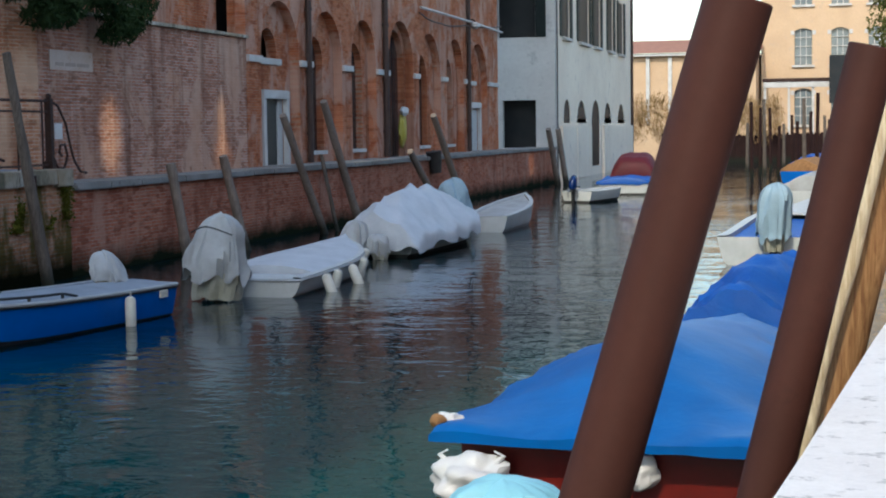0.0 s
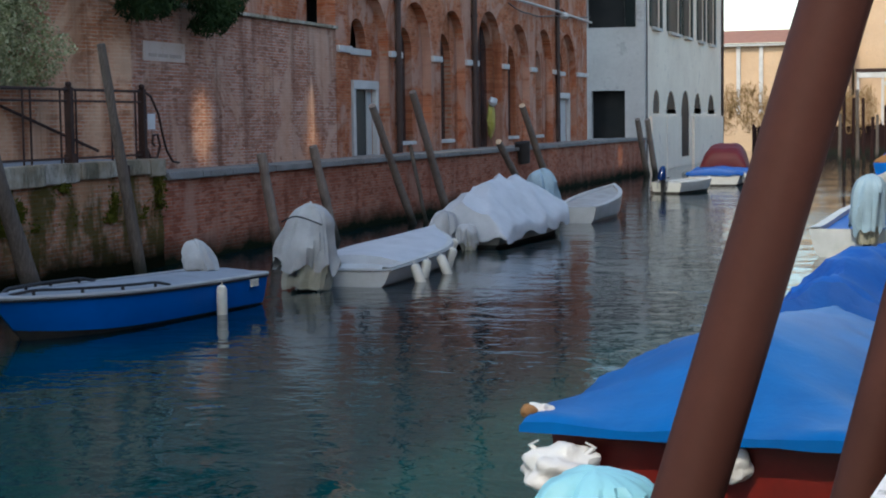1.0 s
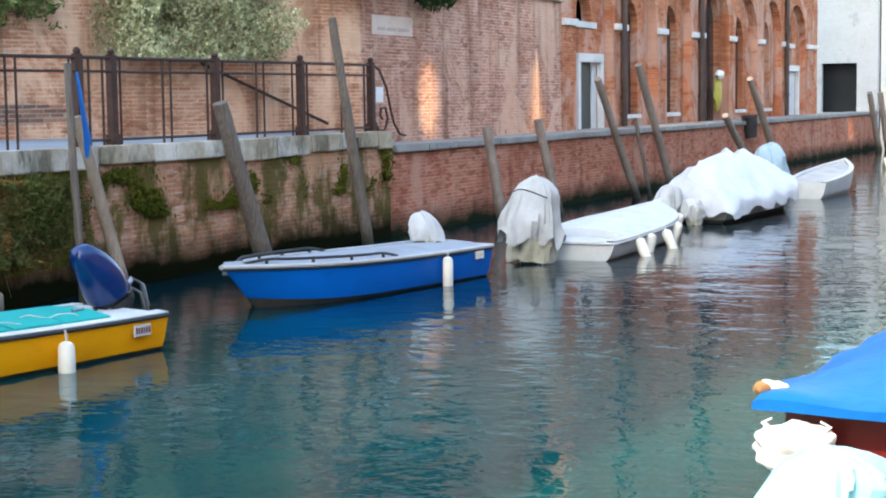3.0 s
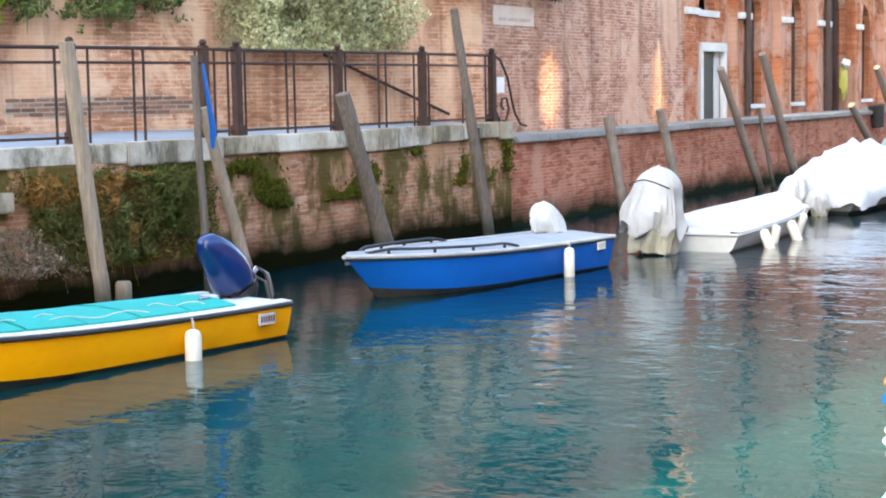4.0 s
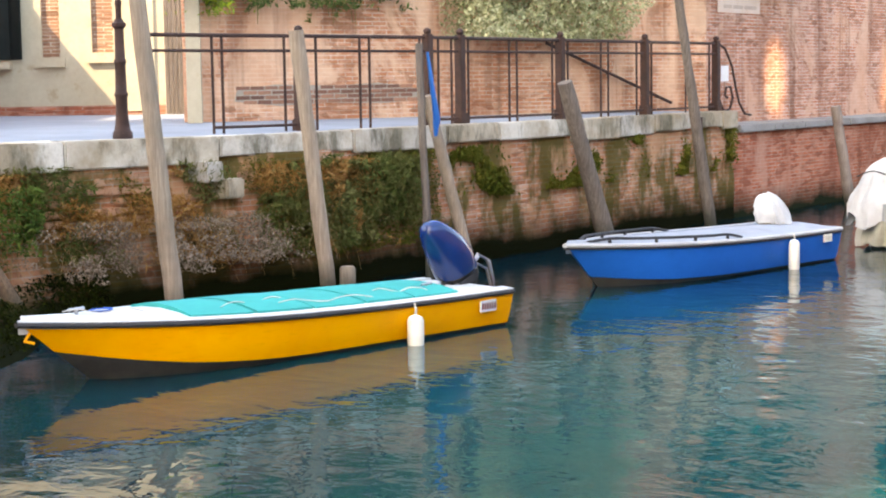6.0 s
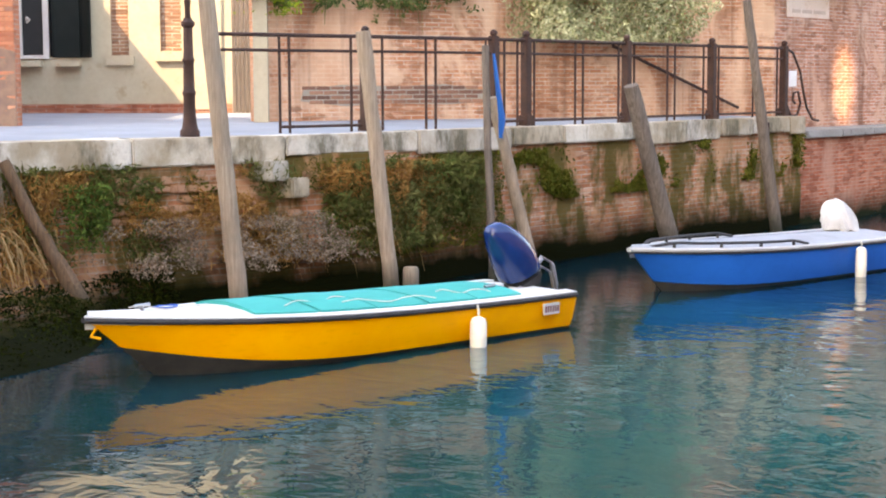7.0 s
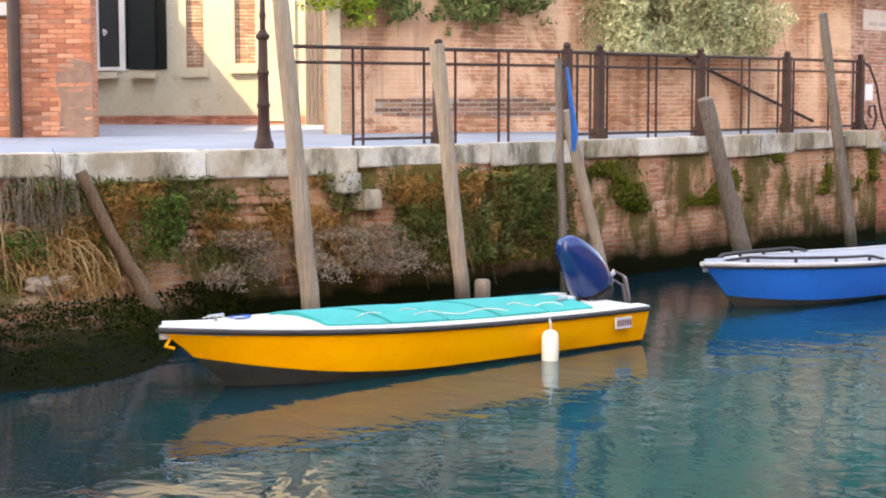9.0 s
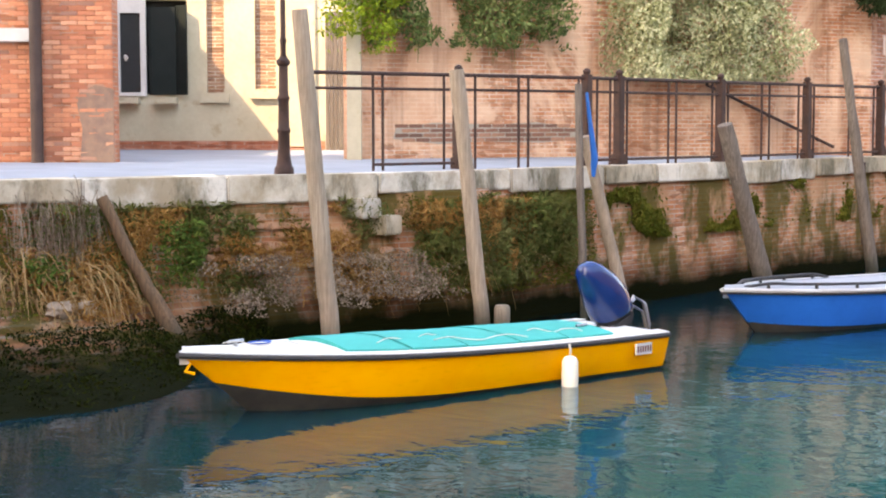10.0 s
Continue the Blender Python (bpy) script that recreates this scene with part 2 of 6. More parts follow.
# one palace in two tones: warm light painted into front, shade into end
M["palace_lit_plaster"] = worn("palace_lit_plaster", (0.88, 0.75, 0.60), (0.80, 0.66, 0.52), 0.4, 0.85, 0, 0.2, (0.55, 0.45, 0.37))
M["palace_shade_side"] = worn("palace_shade_side", (0.55, 0.53, 0.50), (0.46, 0.43, 0.40), 0.35, 0.85, 0, 0.2, (0.33, 0.31, 0.29))
# near-black paint for unlit rooms and openings; also colours a dark board
M["dark"] = worn("painted_dark", (0.018, 0.020, 0.022), (0.028, 0.028, 0.028), 1, 0.5)
M["iron"] = worn("rusty_iron", (0.060, 0.030, 0.022), (0.034, 0.020, 0.017), 6, 0.65, 0.1, 0.2, (0.10, 0.042, 0.024))
M["post_paint"] = worn("post_paint", (0.080, 0.029, 0.021), (0.058, 0.022, 0.016), 1.3, 0.62, 0, 0.05, (0.045, 0.018, 0.014), 0.2)
M["pole_wood"] = wood("pole_wood", (0.34, 0.26, 0.19), (0.20, 0.15, 0.11))
M["dark_pole"] = wood("dark_pole", (0.17, 0.135, 0.108), (0.075, 0.060, 0.050))
M["bright_wood"] = wood("bright_wood", (0.40, 0.22, 0.095), (0.17, 0.075, 0.032))
M["sunlit_plank"] = wood("sunlit_plank", (0.78, 0.66, 0.46), (0.46, 0.33, 0.19))
M["yellow"] = gloss("yellow_hull", (0.95, 0.40, 0.003), (0.90, 0.34, 0.003), 0.4, 2.0, 0.2)
M["blue"] = gloss("blue_hull", (0.001, 0.115, 0.46), (0.002, 0.095, 0.38), 0.35, 2.0, 0.25)
M["red"] = gloss("red_hull", (0.16, 0.008, 0.003), (0.075, 0.006, 0.003), 0.3)
M["white"] = gloss("white_hull", (0.52, 0.52, 0.50), (0.42, 0.42, 0.39), 0.45)
M["black_rubber"] = worn("black_rubber", (0.028, 0.027, 0.028), (0.04, 0.038, 0.038), 5, 0.55)
M["teal"] = gloss("teal_deck", (0.010, 0.29, 0.26), (0.014, 0.25, 0.225), 0.7, 2.0, 0.25)
M["fouled"] = worn("fouled_bottom", (0.035, 0.033, 0.030), (0.06, 0.055, 0.045), 4, 0.8)
M["grey_tarp"] = cloth("grey_tarp", (0.42, 0.42, 0.41), (0.31, 0.30, 0.28))
M["grey_deck"] = gloss("grey_deck", (0.26, 0.28, 0.31), (0.20, 0.215, 0.235), 0.6, 2.5, 0.3)
M["stained_tarp"] = cloth("stained_tarp", (0.40, 0.38, 0.31), (0.26, 0.24, 0.17))
M["white_tarp"] = cloth("white_tarp", (0.52, 0.53, 0.545), (0.43, 0.44, 0.455))
M["blue_tarp"] = cloth("blue_tarp", (0.002, 0.105, 0.36), (0.002, 0.078, 0.28), 0.42, 0, 0.15)
M["deep_tarp"] = cloth("deep_tarp", (0.008, 0.085, 0.36), (0.007, 0.06, 0.28), 0.5)
M["sky_tarp"] = cloth("sky_tarp", (0.30, 0.40, 0.46), (0.24, 0.32, 0.37))
M["cyan_tarp"] = cloth("cyan_tarp", (0.27, 0.54, 0.62), (0.23, 0.48, 0.56), 0.5, 0, 0.15)
M["red_tarp"] = cloth("red_tarp", (0.085, 0.005, 0.008), (0.065, 0.004, 0.006), 0.6)
M["bag"] = cloth("plastic_bag", (0.62, 0.61, 0.60), (0.54, 0.50, 0.48), 0.35)
M["fender"] = worn("fender", (0.74, 0.70, 0.60), (0.64, 0.59, 0.48), 5, 0.5)
M["engine"] = gloss("engine_cowl", (0.002, 0.020, 0.10), (0.002, 0.013, 0.07), 0.08, 2.0, 0.5)
M["chrome"] = worn("bare_metal", (0.42, 0.42, 0.43), (0.30, 0.30, 0.31), 8, 0.35, 0.9)
M["rope"] = worn("rope", (0.55, 0.52, 0.46), (0.42, 0.39, 0.33), 20, 0.9)
M["green_paint"] = worn("green_paint", (0.006, 0.010, 0.009), (0.010, 0.014, 0.013), 3, 0.7, 0, 0.15, None, 0.2)
M["pipe"] = worn("drain_pipe", (0.055, 0.035, 0.030), (0.08, 0.05, 0.04), 3, 0.5)
M["roof_tile"] = worn("roof_tile", (0.36, 0.17, 0.11), (0.27, 0.13, 0.09), 2, 0.9)
M["ivy"] = leaf_mat("ivy_leaf", (0.06, 0.075, 0.02), (0.32, 0.32, 0.13), (0.68, 0.63, 0.38))
# leaf tones raised so the climber looks sunlit
M["leaf"] = leaf_mat("sunlit_leaf", (0.05, 0.10, 0.012), (0.15, 0.22, 0.02), (0.36, 0.40, 0.03))
M["dark_leaf"] = leaf_mat("dark_leaf", (0.010, 0.020, 0.008), (0.022, 0.040, 0.014), (0.045, 0.065, 0.022))
M["creeper"] = leaf_mat("creeper_leaf", (0.025, 0.052, 0.014), (0.075, 0.115, 0.028), (0.27, 0.28, 0.10))
M["bush"] = leaf_mat("bush_leaf", (0.022, 0.050, 0.010), (0.055, 0.095, 0.018), (0.12, 0.15, 0.03))
M["weed"] = leaf_mat("weed", (0.042, 0.066, 0.012), (0.085, 0.098, 0.024), (0.16, 0.14, 0.05))
M["straw"] = leaf_mat("straw", (0.19, 0.11, 0.045), (0.29, 0.175, 0.078), (0.42, 0.28, 0.14))
M["seedhead"] = leaf_mat("seedhead", (0.10, 0.065, 0.042), (0.20, 0.14, 0.095), (0.36, 0.285, 0.215))
M["glass"] = worn("window_glass", (0.015, 0.02, 0.025), (0.03, 0.035, 0.04), 1, 0.08, 0, 0.0, None, 0.8)
FACTORY_GLASS = worn("factory_glass", (0.12, 0.145, 0.16), (0.20, 0.225, 0.235), 0.6, 0.15, 0, 0.0, None, 0.6)
M["soil"] = worn("soil", (0.07, 0.055, 0.035), (0.045, 0.04, 0.022), 4, 0.95, 0, 0.6, (0.03, 0.045, 0.016))


# ---- mesh helpers ----
def mesh_of(bm, name, mat, smooth=True):
    me = bpy.data.meshes.new(name)
    bmesh.ops.recalc_face_normals(bm, faces=bm.faces)
    bm.to_mesh(me)
    bm.free()
    me.materials.append(mat)
    if smooth:
        for p in me.polygons:
            p.use_smooth = True
        me.set_sharp_from_angle(angle=radians(38))
    return me


def part(name, bm, mat, parent=None, label="", smooth=True):
    ob = new(name, mesh_of(bm, name, mat, smooth))
    if parent:
        ob.parent = parent
    return tagged(ob, label) if label else ob


def thing(name, label, category, at=(0, 0, 0), turn=0.0, group="", kind=""):
    ob = new(name)
    ob.empty_display_size = 0.1
    ob.matrix_world = pose(*at, 0, 0, turn)
    return tagged(ob, label, category, group, kind)


def box(bm, lo, hi, m=None, bevel=0.0):
    v = bmesh.ops.create_cube(bm, size=1)["verts"]
    c, s = [(a + b) / 2 for a, b in zip(lo, hi)], [b - a for a, b in zip(lo, hi)]
    for p in v:
        p.co = Vector((p.co.x * s[0] + c[0], p.co.y * s[1] + c[1], p.co.z * s[2] + c[2]))
    if bevel:
        edges = list({e for p in v for e in p.link_edges})
        r = bmesh.ops.bevel(bm, geom=edges, offset=bevel, segments=2, affect="EDGES")
        v = list({p for f in r["faces"] for p in f.verts} | {p for p in v if p.is_valid})
    if m is not None:
        for p in v:
            p.co = m @ p.co
    return v


def rod(bm, points, radii, sides=10, cap=True):
    """A tube along points with a radius at each."""
    pts = [Vector(p) for p in points]
    if isinstance(radii, (int, float)):
        radii = [radii] * len(pts)
    rings = []
    for i, p in enumerate(pts):
        d = (pts[min(i + 1, len(pts) - 1)] - pts[max(i - 1, 0)]).normalized()
        a = d.orthogonal().normalized() if i == 0 else (a - d * a.dot(d)).normalized()
        b = d.cross(a)
        rings.append([bm.verts.new(p + radii[i] * (math.cos(t) * a + math.sin(t) * b))
                      for t in (k * math.tau / sides for k in range(sides))])
    for r, s in zip(rings, rings[1:]):
        for k in range(sides):
            bm.faces.new((r[k], r[(k + 1) % sides], s[(k + 1) % sides], s[k]))
    if cap:
        bm.faces.new(rings[0][::-1])
        bm.faces.new(rings[-1])
    return rings


def grid(bm, rows):
    """Faces over rows of points."""
    vs = [[bm.verts.new(p) for p in r] for r in rows]
    for r, s in zip(vs, vs[1:]):
        for k in range(len(r) - 1):
            bm.faces.new((r[k], r[k + 1], s[k + 1], s[k]))
    return vs


def blob(bm, centre, size, rough=0.15, seed=0, detail=3, flat=None):
    """A lumpy rounded mass."""
    v = bmesh.ops.create_icosphere(bm, subdivisions=detail, radius=1)["verts"]
    for p in v:
        k = 1 + rough * noise.noise(p.co * 1.7 + Vector((seed * 7.1, seed * 3.3, 0))) * 2
        p.co = Vector((p.co.x * size[0] * k + centre[0], p.co.y * size[1] * k + centre[1], p.co.z * size[2] * k + centre[2]))
        if flat is not None:
            p.co.z = max(p.co.z, flat)
    return v


def prism(bm, outline, lo, hi, place):
    """A flat outline pushed from depth lo to hi; place(u, v, d) gives the point."""
    a = [bm.verts.new(place(u, v, lo)) for u, v in outline]
    b = [bm.verts.new(place(u, v, hi)) for u, v in outline]
    bm.faces.new(a)
    bm.faces.new(b[::-1])
    for k in range(len(a)):
        j = (k + 1) % len(a)
        bm.faces.new((a[k], b[k], b[j], a[j]))


def arch(u0, u1, v0, v1, n=8):
    """The outline of an opening with a round head: u0..u1, from v0 to the crown v1."""
    r = (u1 - u0) / 2
    c = (u0 + u1) / 2
    return [(u0, v0), (u1, v0)] + [(c + r * math.cos(t), v1 - r + r * math.sin(t)) for t in (k * math.pi / n for k in range(n + 1))]


def wall_with(name, u0, u1, v0, v1, holes, depth, place, mat, label, category="wall"):
    """A wall of real thickness with arched or square holes through it. place(u, v, d): d runs inwards."""
    bm = bmesh.new()
    outer = [bm.verts.new(place(*p, 0)) for p in ((u0, v0), (u1, v0), (u1, v1), (u0, v1))]
    edges = [bm.edges.new((outer[k], outer[(k + 1) % 4])) for k in range(4)]
    for h in holes:
        vs = [bm.verts.new(place(*p, 0)) for p in h]
        edges += [bm.edges.new((vs[k], vs[(k + 1) % len(vs)])) for k in range(len(vs))]
    bmesh.ops.triangle_fill(bm, use_beauty=True, use_dissolve=False, edges=edges)
    rims = [e for e in bm.edges if e.is_boundary]
    out = bmesh.ops.extrude_edge_only(bm, edges=rims)
    shift = place(0, 0, depth) - place(0, 0, 0)
    for g in out["geom"]:
        if isinstance(g, bmesh.types.BMVert):
            g.co += shift
    ob = part(name, bm, mat, smooth=False)
    return tagged(ob, label, category, kind="structure")


# ---- water and banks ----
def sheet(name, x0, x1, y0, y1, z, mat, label, category):
    bm = bmesh.new()
    grid(bm, [[(x0, y0, z), (x1, y0, z)], [(x0, y1, z), (x1, y1, z)]])
    return tagged(part(name, bm, mat, smooth=False), label, category, kind="structure")


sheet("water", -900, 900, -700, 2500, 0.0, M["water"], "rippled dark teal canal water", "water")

QUAY_Z, WALL_X, FACE_X = 2.06, -14.3, -15.4
EDGE = [(-19.4, -2.0), (-16.3, 9.0), (-14.3, 15.6), (-14.3, 27.5)]  # the quay's edge, bending by the campo


def edge_at(y):
    for (xa, ya), (xb, yb) in zip(EDGE, EDGE[1:]):
        if y <= yb:
            return xa + (xb - xa) * (y - ya) / (yb - ya)
    return WALL_X


# the campo's paving, sloping gently up from the edge
bm = bmesh.new()
grid(bm, [[(edge_at(y) - 0.35, y, QUAY_Z - 0.006), (edge_at(y) - 4, y, QUAY_Z + 0.03), (-70, y, QUAY_Z + 0.32)] for y in (-2, 4, 9, 12, 15.6, 20, 27.45)])
tagged(part("pavement", bm, M["paving"]), "pale grey stone paving of the small campo", "pavement", kind="structure")

def foot(y, z):
    """How far the bank's foot runs out before the corner house, shaped to fit the view and stand in for shaded water.
    """
    t = max(0.0, min(1.0, (12.9 - y) / 4.0))
    return 2.1 * t * t * (3 - 2 * t) * max(0.0, (0.46 - z) / 0.46) ** 0.6


# the campo's retaining wall: uneven old brick that bulges towards its foot
bm = bmesh.new()
rows = []
for i in range(71):
    y = -2 + 29.5 * i / 70
    x = edge_at(y)
    soft = max(0.0, min(1.0, (18 - y) / 8))
    row = []
    for k in range(15):
        z = -0.6 + (QUAY_Z - 0.24 + 0.6) * k / 14
        out = soft * (0.75 + 1.9 * max(0, min(1, (11.5 - y) / 3))) * max(0, (1.25 - z) / 1.85) ** 1.2 + 0.05 * noise.noise(Vector((y * 1.3, z * 2.2, 4))) * (1 + 2.5 * soft)
        row.append((x + 0.02 + out + foot(y, z), y, z))
    rows.append(row)
grid(bm, rows)
tagged(part("wall_bank", bm, M["bank_brick"]), "weathered mossy brick retaining wall, its damp foot darkened for shade", "wall", kind="structure")

# the lower quay wall along the arcade building
bm = bmesh.new()
rows = []
for i in range(80):
    y = 27.2 + 51.8 * i / 79
    rows.append([(WALL_X - (0.06 if y < 27.5 else 0.0) + 0.03 * noise.noise(Vector((y * 0.8, z * 1.5, 9))), y, z) for z in (-0.6, 0.0, 0.4, 0.8, 1.2, 1.66)])
grid(bm, rows)
tagged(part("wall_quay", bm, M["quay_brick"]), "red brick quay wall, dark and wet at its foot", "wall", kind="structure")


def coping_block(bm, a, b, depth, z0, z1, seed):
    """One stone of the coping from a to b along the edge, its canal face proud of the wall."""
    d = Vector((b[0] - a[0], b[1] - a[1], 0))
    n = Vector((d.y, -d.x, 0)).normalized()
    m = Matrix.Translation((a[0], a[1], 0)) @ Matrix(((d.normalized().x, -n.x, 0, 0), (d.normalized().y, -n.y, 0, 0), (0, 0, 1, 0), (0, 0, 0, 1)))
    v = box(bm, (0.006, -0.10, z0), (d.length - 0.006, depth, z1), None, 0.02)
    for p in v:
        k = noise.noise(p.co * 2.1 + Vector((seed * 3.7, 0, 0)))
        p.co += Vector((0, 0.02 * k, 0.012 * k))
        p.co = m @ p.co


coping = tagged(new("coping"), "worn pale stone coping blocks along the campo's edge", "coping", kind="structure")
random.seed(5)
y = -2.0
k = 0
while y < 27.4:
    w = min(random.uniform(1.1, 2.1), 27.5 - y)
    if w < 0.4:
        break
    bm = bmesh.new()
    coping_block(bm, (edge_at(y), y), (edge_at(y + w), y + w), 0.42, QUAY_Z - 0.31 + random.uniform(-0.07, 0.06), QUAY_Z + random.uniform(-0.01, 0.012), k)
    part("coping_block", bm, M["istria"], coping)
    y, k = y + w, k + 1
low_coping = tagged(new("low_coping"), "grey stone ledge on the lower quay wall", "coping", kind="structure")
y = 27.62
while y < 78.6:
    w = min(random.uniform(1.4, 2.4), 79 - y)
    bm = bmesh.new()
    coping_block(bm, (WALL_X, y), (WALL_X, y + w), 1.3, 1.64, 1.78 + random.uniform(-0.008, 0.008), k)
    part("coping_block", bm, M["ledge"], low_coping)
    y, k = y + w, k + 1


# the step down from the campo to the lower ledge
bm = bmesh.new()
box(bm, (-16.4, 27.2, 0.2), (WALL_X - 0.05, 27.58, QUAY_Z - 0.02))
tagged(part("wall_step", bm, M["quay_brick"], smooth=False), "short brick return wall between the two quay levels", "wall", kind="structure")


# ---- buildings ----
def west(x):
    return lambda u, v, d: Vector((x - d, u, v))


# the dark inside is a near-black painted box
def backing(name, lo, hi, label="box painted near-black in place of an unlit interior"):
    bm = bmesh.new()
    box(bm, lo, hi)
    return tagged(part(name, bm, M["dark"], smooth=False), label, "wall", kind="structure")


# the garden wall with the plaque, parallel to the canal
wall_with("wall_garden", 28.3, 39.6, 1.6, 5.15, [], 0.4, west(FACE_X), M["old_wall"], "patched brick and plaster wall")
CW0, CW1 = Vector((-15.4, 28.3, 0)), Vector((-19.15, 18.1, 0))
CWD = (CW1 - CW0).normalized()
CWN = Vector((-CWD.y, CWD.x, 0))  # out of the wall, towards the canal


def campo(u, v, d):
    return CW0 + u * CWD + Vector((0, 0, v)) - d * CWN


bm = bmesh.new()
prism(bm, [(-0.1, 1.6), ((CW1 - CW0).length, 1.6), ((CW1 - CW0).length, 5.9), (-0.1, 5.7)], 0, 0.4, campo)
tagged(part("wall_campo", bm, M["campo_lit_wall"], smooth=False), "old brick garden wall behind the railing, painted warm as if sunlit", "wall", kind="structure")
bm = bmesh.new()
box(bm, (-24, 31.0, 1.7), (-16.2, 39.61, 13))
tagged(part("wall_house_behind", bm, M["arcade_wall"], smooth=False), "plastered house behind the garden wall", "wall", kind="structure")
bm = bmesh.new()
box(bm, (FACE_X - 0.5, 28.3, 5.155), (FACE_X + 0.10, 39.6, 5.24), None, 0.015)
tagged(part("trim_cap", bm, M["istria"]), "stone cap on the garden wall", "coping", kind="structure")

# the arcade building: an outer skin with tall blind arches, an inner one with windows
bays = [(40.7, 43.8, 6.35, None), (44.9, 47.8, 6.32, (45.2, 46.75, 2.12, 5.55)), (48.8, 51.5, 6.30, (49.1, 50.8, 2.12, 5.54)),
        (53.0, 56.2, 6.55, (53.5, 55.9, 1.7, 6.25)), (57.0, 60.2, 6.32, (57.2, 59.2, 2.12, 5.54)), (61.2, 64.0, 6.32, (61.4, 63.2, 2.12, 5.54)), (65.0, 68.4, 6.33, None)]
holes = [arch(a, b, 1.72, c, 10) for a, b, c, _ in bays]
# upper part out of view, made tall to shade the palace's end wall
wall_with("wall_arcade", 39.62, 70.6, 1.6, 21.0, holes, 0.28, west(FACE_X), M["arcade_wall"], "red brick and faded plaster facade with blind arches")
inner = [arch(*w, 10) for *_, w in bays if w] + [arch(41.3, 42.7, 4.72, 5.58, 10), arch(65.5, 67.1, 4.72, 5.58, 10)]
inner += [[(41.35, 1.7), (42.85, 1.7), (42.85, 3.6), (41.35, 3.6)], [(65.9, 1.7), (67.2, 1.7), (67.2, 3.58), (65.9, 3.58)]]
wall_with("wall_arcade_inner", 39.8, 70.4, 1.65, 7.0, inner, 0.30, west(FACE_X - 0.285), M["arcade_wall"], "recessed brick panels of the arcade facade")
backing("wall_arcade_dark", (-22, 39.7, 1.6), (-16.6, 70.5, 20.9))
# thin near-black slab closing the building's end
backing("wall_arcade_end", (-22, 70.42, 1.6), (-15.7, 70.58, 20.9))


def stone_strip(name, y0, y1, z0, z1, out=0.09, label="white stone string course", x=FACE_X):
    bm = bmesh.new()
    box(bm, (x - 0.2, y0, z0), (x + out, y1, z1), None, 0.012)
    return tagged(part(name, bm, M["trim_stone"]), label, "trim", kind="structure")


for a, b in ((39.65, 40.68), (43.82, 44.88), (47.82, 48.78), (51.52, 52.98), (56.22, 56.98), (60.22, 61.18), (64.02, 64.98), (68.42, 70.55)):
    stone_strip("trim_string", a, b, 4.57, 4.75)
for a, b in ((40.75, 43.0), (65.1, 67.4)):
    stone_strip("trim_string", a, b, 4.57, 4.75, 0.05, x=FACE_X - 0.28)
for *_, w in bays:
    if w and w[2] > 2:
        stone_strip("trim_sill", w[0] - 0.1, w[1] + 0.1, 2.0, 2.12, 0.10, "pale stone window sill", FACE_X - 0.28)


def door_frame(name, y0, y1, top, leaf, label):
    door = tagged(new(name), label, "door", kind="structure")
    x = FACE_X - 0.2
    for lo, hi in (((x, y0, 1.7), (x + 0.14, y0 + 0.2, top)), ((x, y1 - 0.2, 1.7), (x + 0.14, y1, top)), ((x, y0, top), (x + 0.15, y1, top + 0.24))):
        bm = bmesh.new()
        box(bm, lo, hi, None, 0.012)
        part("door_frame", bm, M["trim_stone"], door, "white stone door surround")
    bm = bmesh.new()
    box(bm, (x - 0.075, y0 + (y1 - y0) * leaf, 1.7), (x - 0.02, y1 - 0.19, top), None, 0.006)
    part("door_leaf", bm, M["palace_shade_side"], door, "weathered grey door leaf")
    # near-black panel painted in place of the open doorway's shade
    bm = bmesh.new()
    box(bm, (x - 0.079, y0 + 0.19, 1.7), (x - 0.06, y0 + (y1 - y0) * leaf, top))
    part("painted_gap", bm, M["dark"], door, smooth=False)
    return door


door_frame("door_1", 41.05, 43.1, 3.62, 0.72, "grey door, half open, in a white stone surround")
door_frame("door_2", 65.5, 67.5, 3.60, 0.15, "grey closed door in a white stone surround")

# window bars and panes of the arcade
for *_, w in bays:
    if not w:
        continue
    win = tagged(new("window_1"), "arched window with dark panes and thin iron bars", "window", kind="structure")
    bm = bmesh.new()
    prism(bm, arch(w[0] + 0.02, w[1] - 0.02, w[2], w[3] - 0.02, 10), 0, 0.02, lambda u, v, d: Vector((FACE_X - 0.5 - d, u, v)))
    part("pane", bm, M["glass"], win)
    for i in range(1, 4):
        bm = bmesh.new()
        u = w[0] + (w[1] - w[0]) * i / 4
        rod(bm, [(FACE_X - 0.46, u, w[2]), (FACE_X - 0.46, u, w[3] - 0.25)], 0.022, 6)
        part("bar", bm, M["iron"], win)

for y, r in ((44.35, 0.09), (52.3, 0.10), (64.5, 0.09)):
    bm = bmesh.new()
    rod(bm, [(FACE_X + 0.12, y, 1.8), (FACE_X + 0.12, y, 13.2)], r, 10)
    for z in (2.6, 4.4, 6.2, 8.0):
        rod(bm, [(FACE_X + 0.12, y, z), (FACE_X + 0.12, y, z + 0.09)], r + 0.025, 10)
    tagged(part("drain_pipe", bm, M["pipe"]), "dark brown metal rainwater pipe on the facade", "drain pipe", "rainwater pipes")

# the pale palace beyond: an end wall with shade in its colour, a long canal front
PX, PY = -14.3, 79.0
end = [[(-17.0, 1.74), (-15.3, 1.74), (-15.3, 4.12), (-17.0, 4.12)], [(-17.2, 7.25), (-15.3, 7.25), (-15.3, 9.9), (-17.2, 9.9)]]
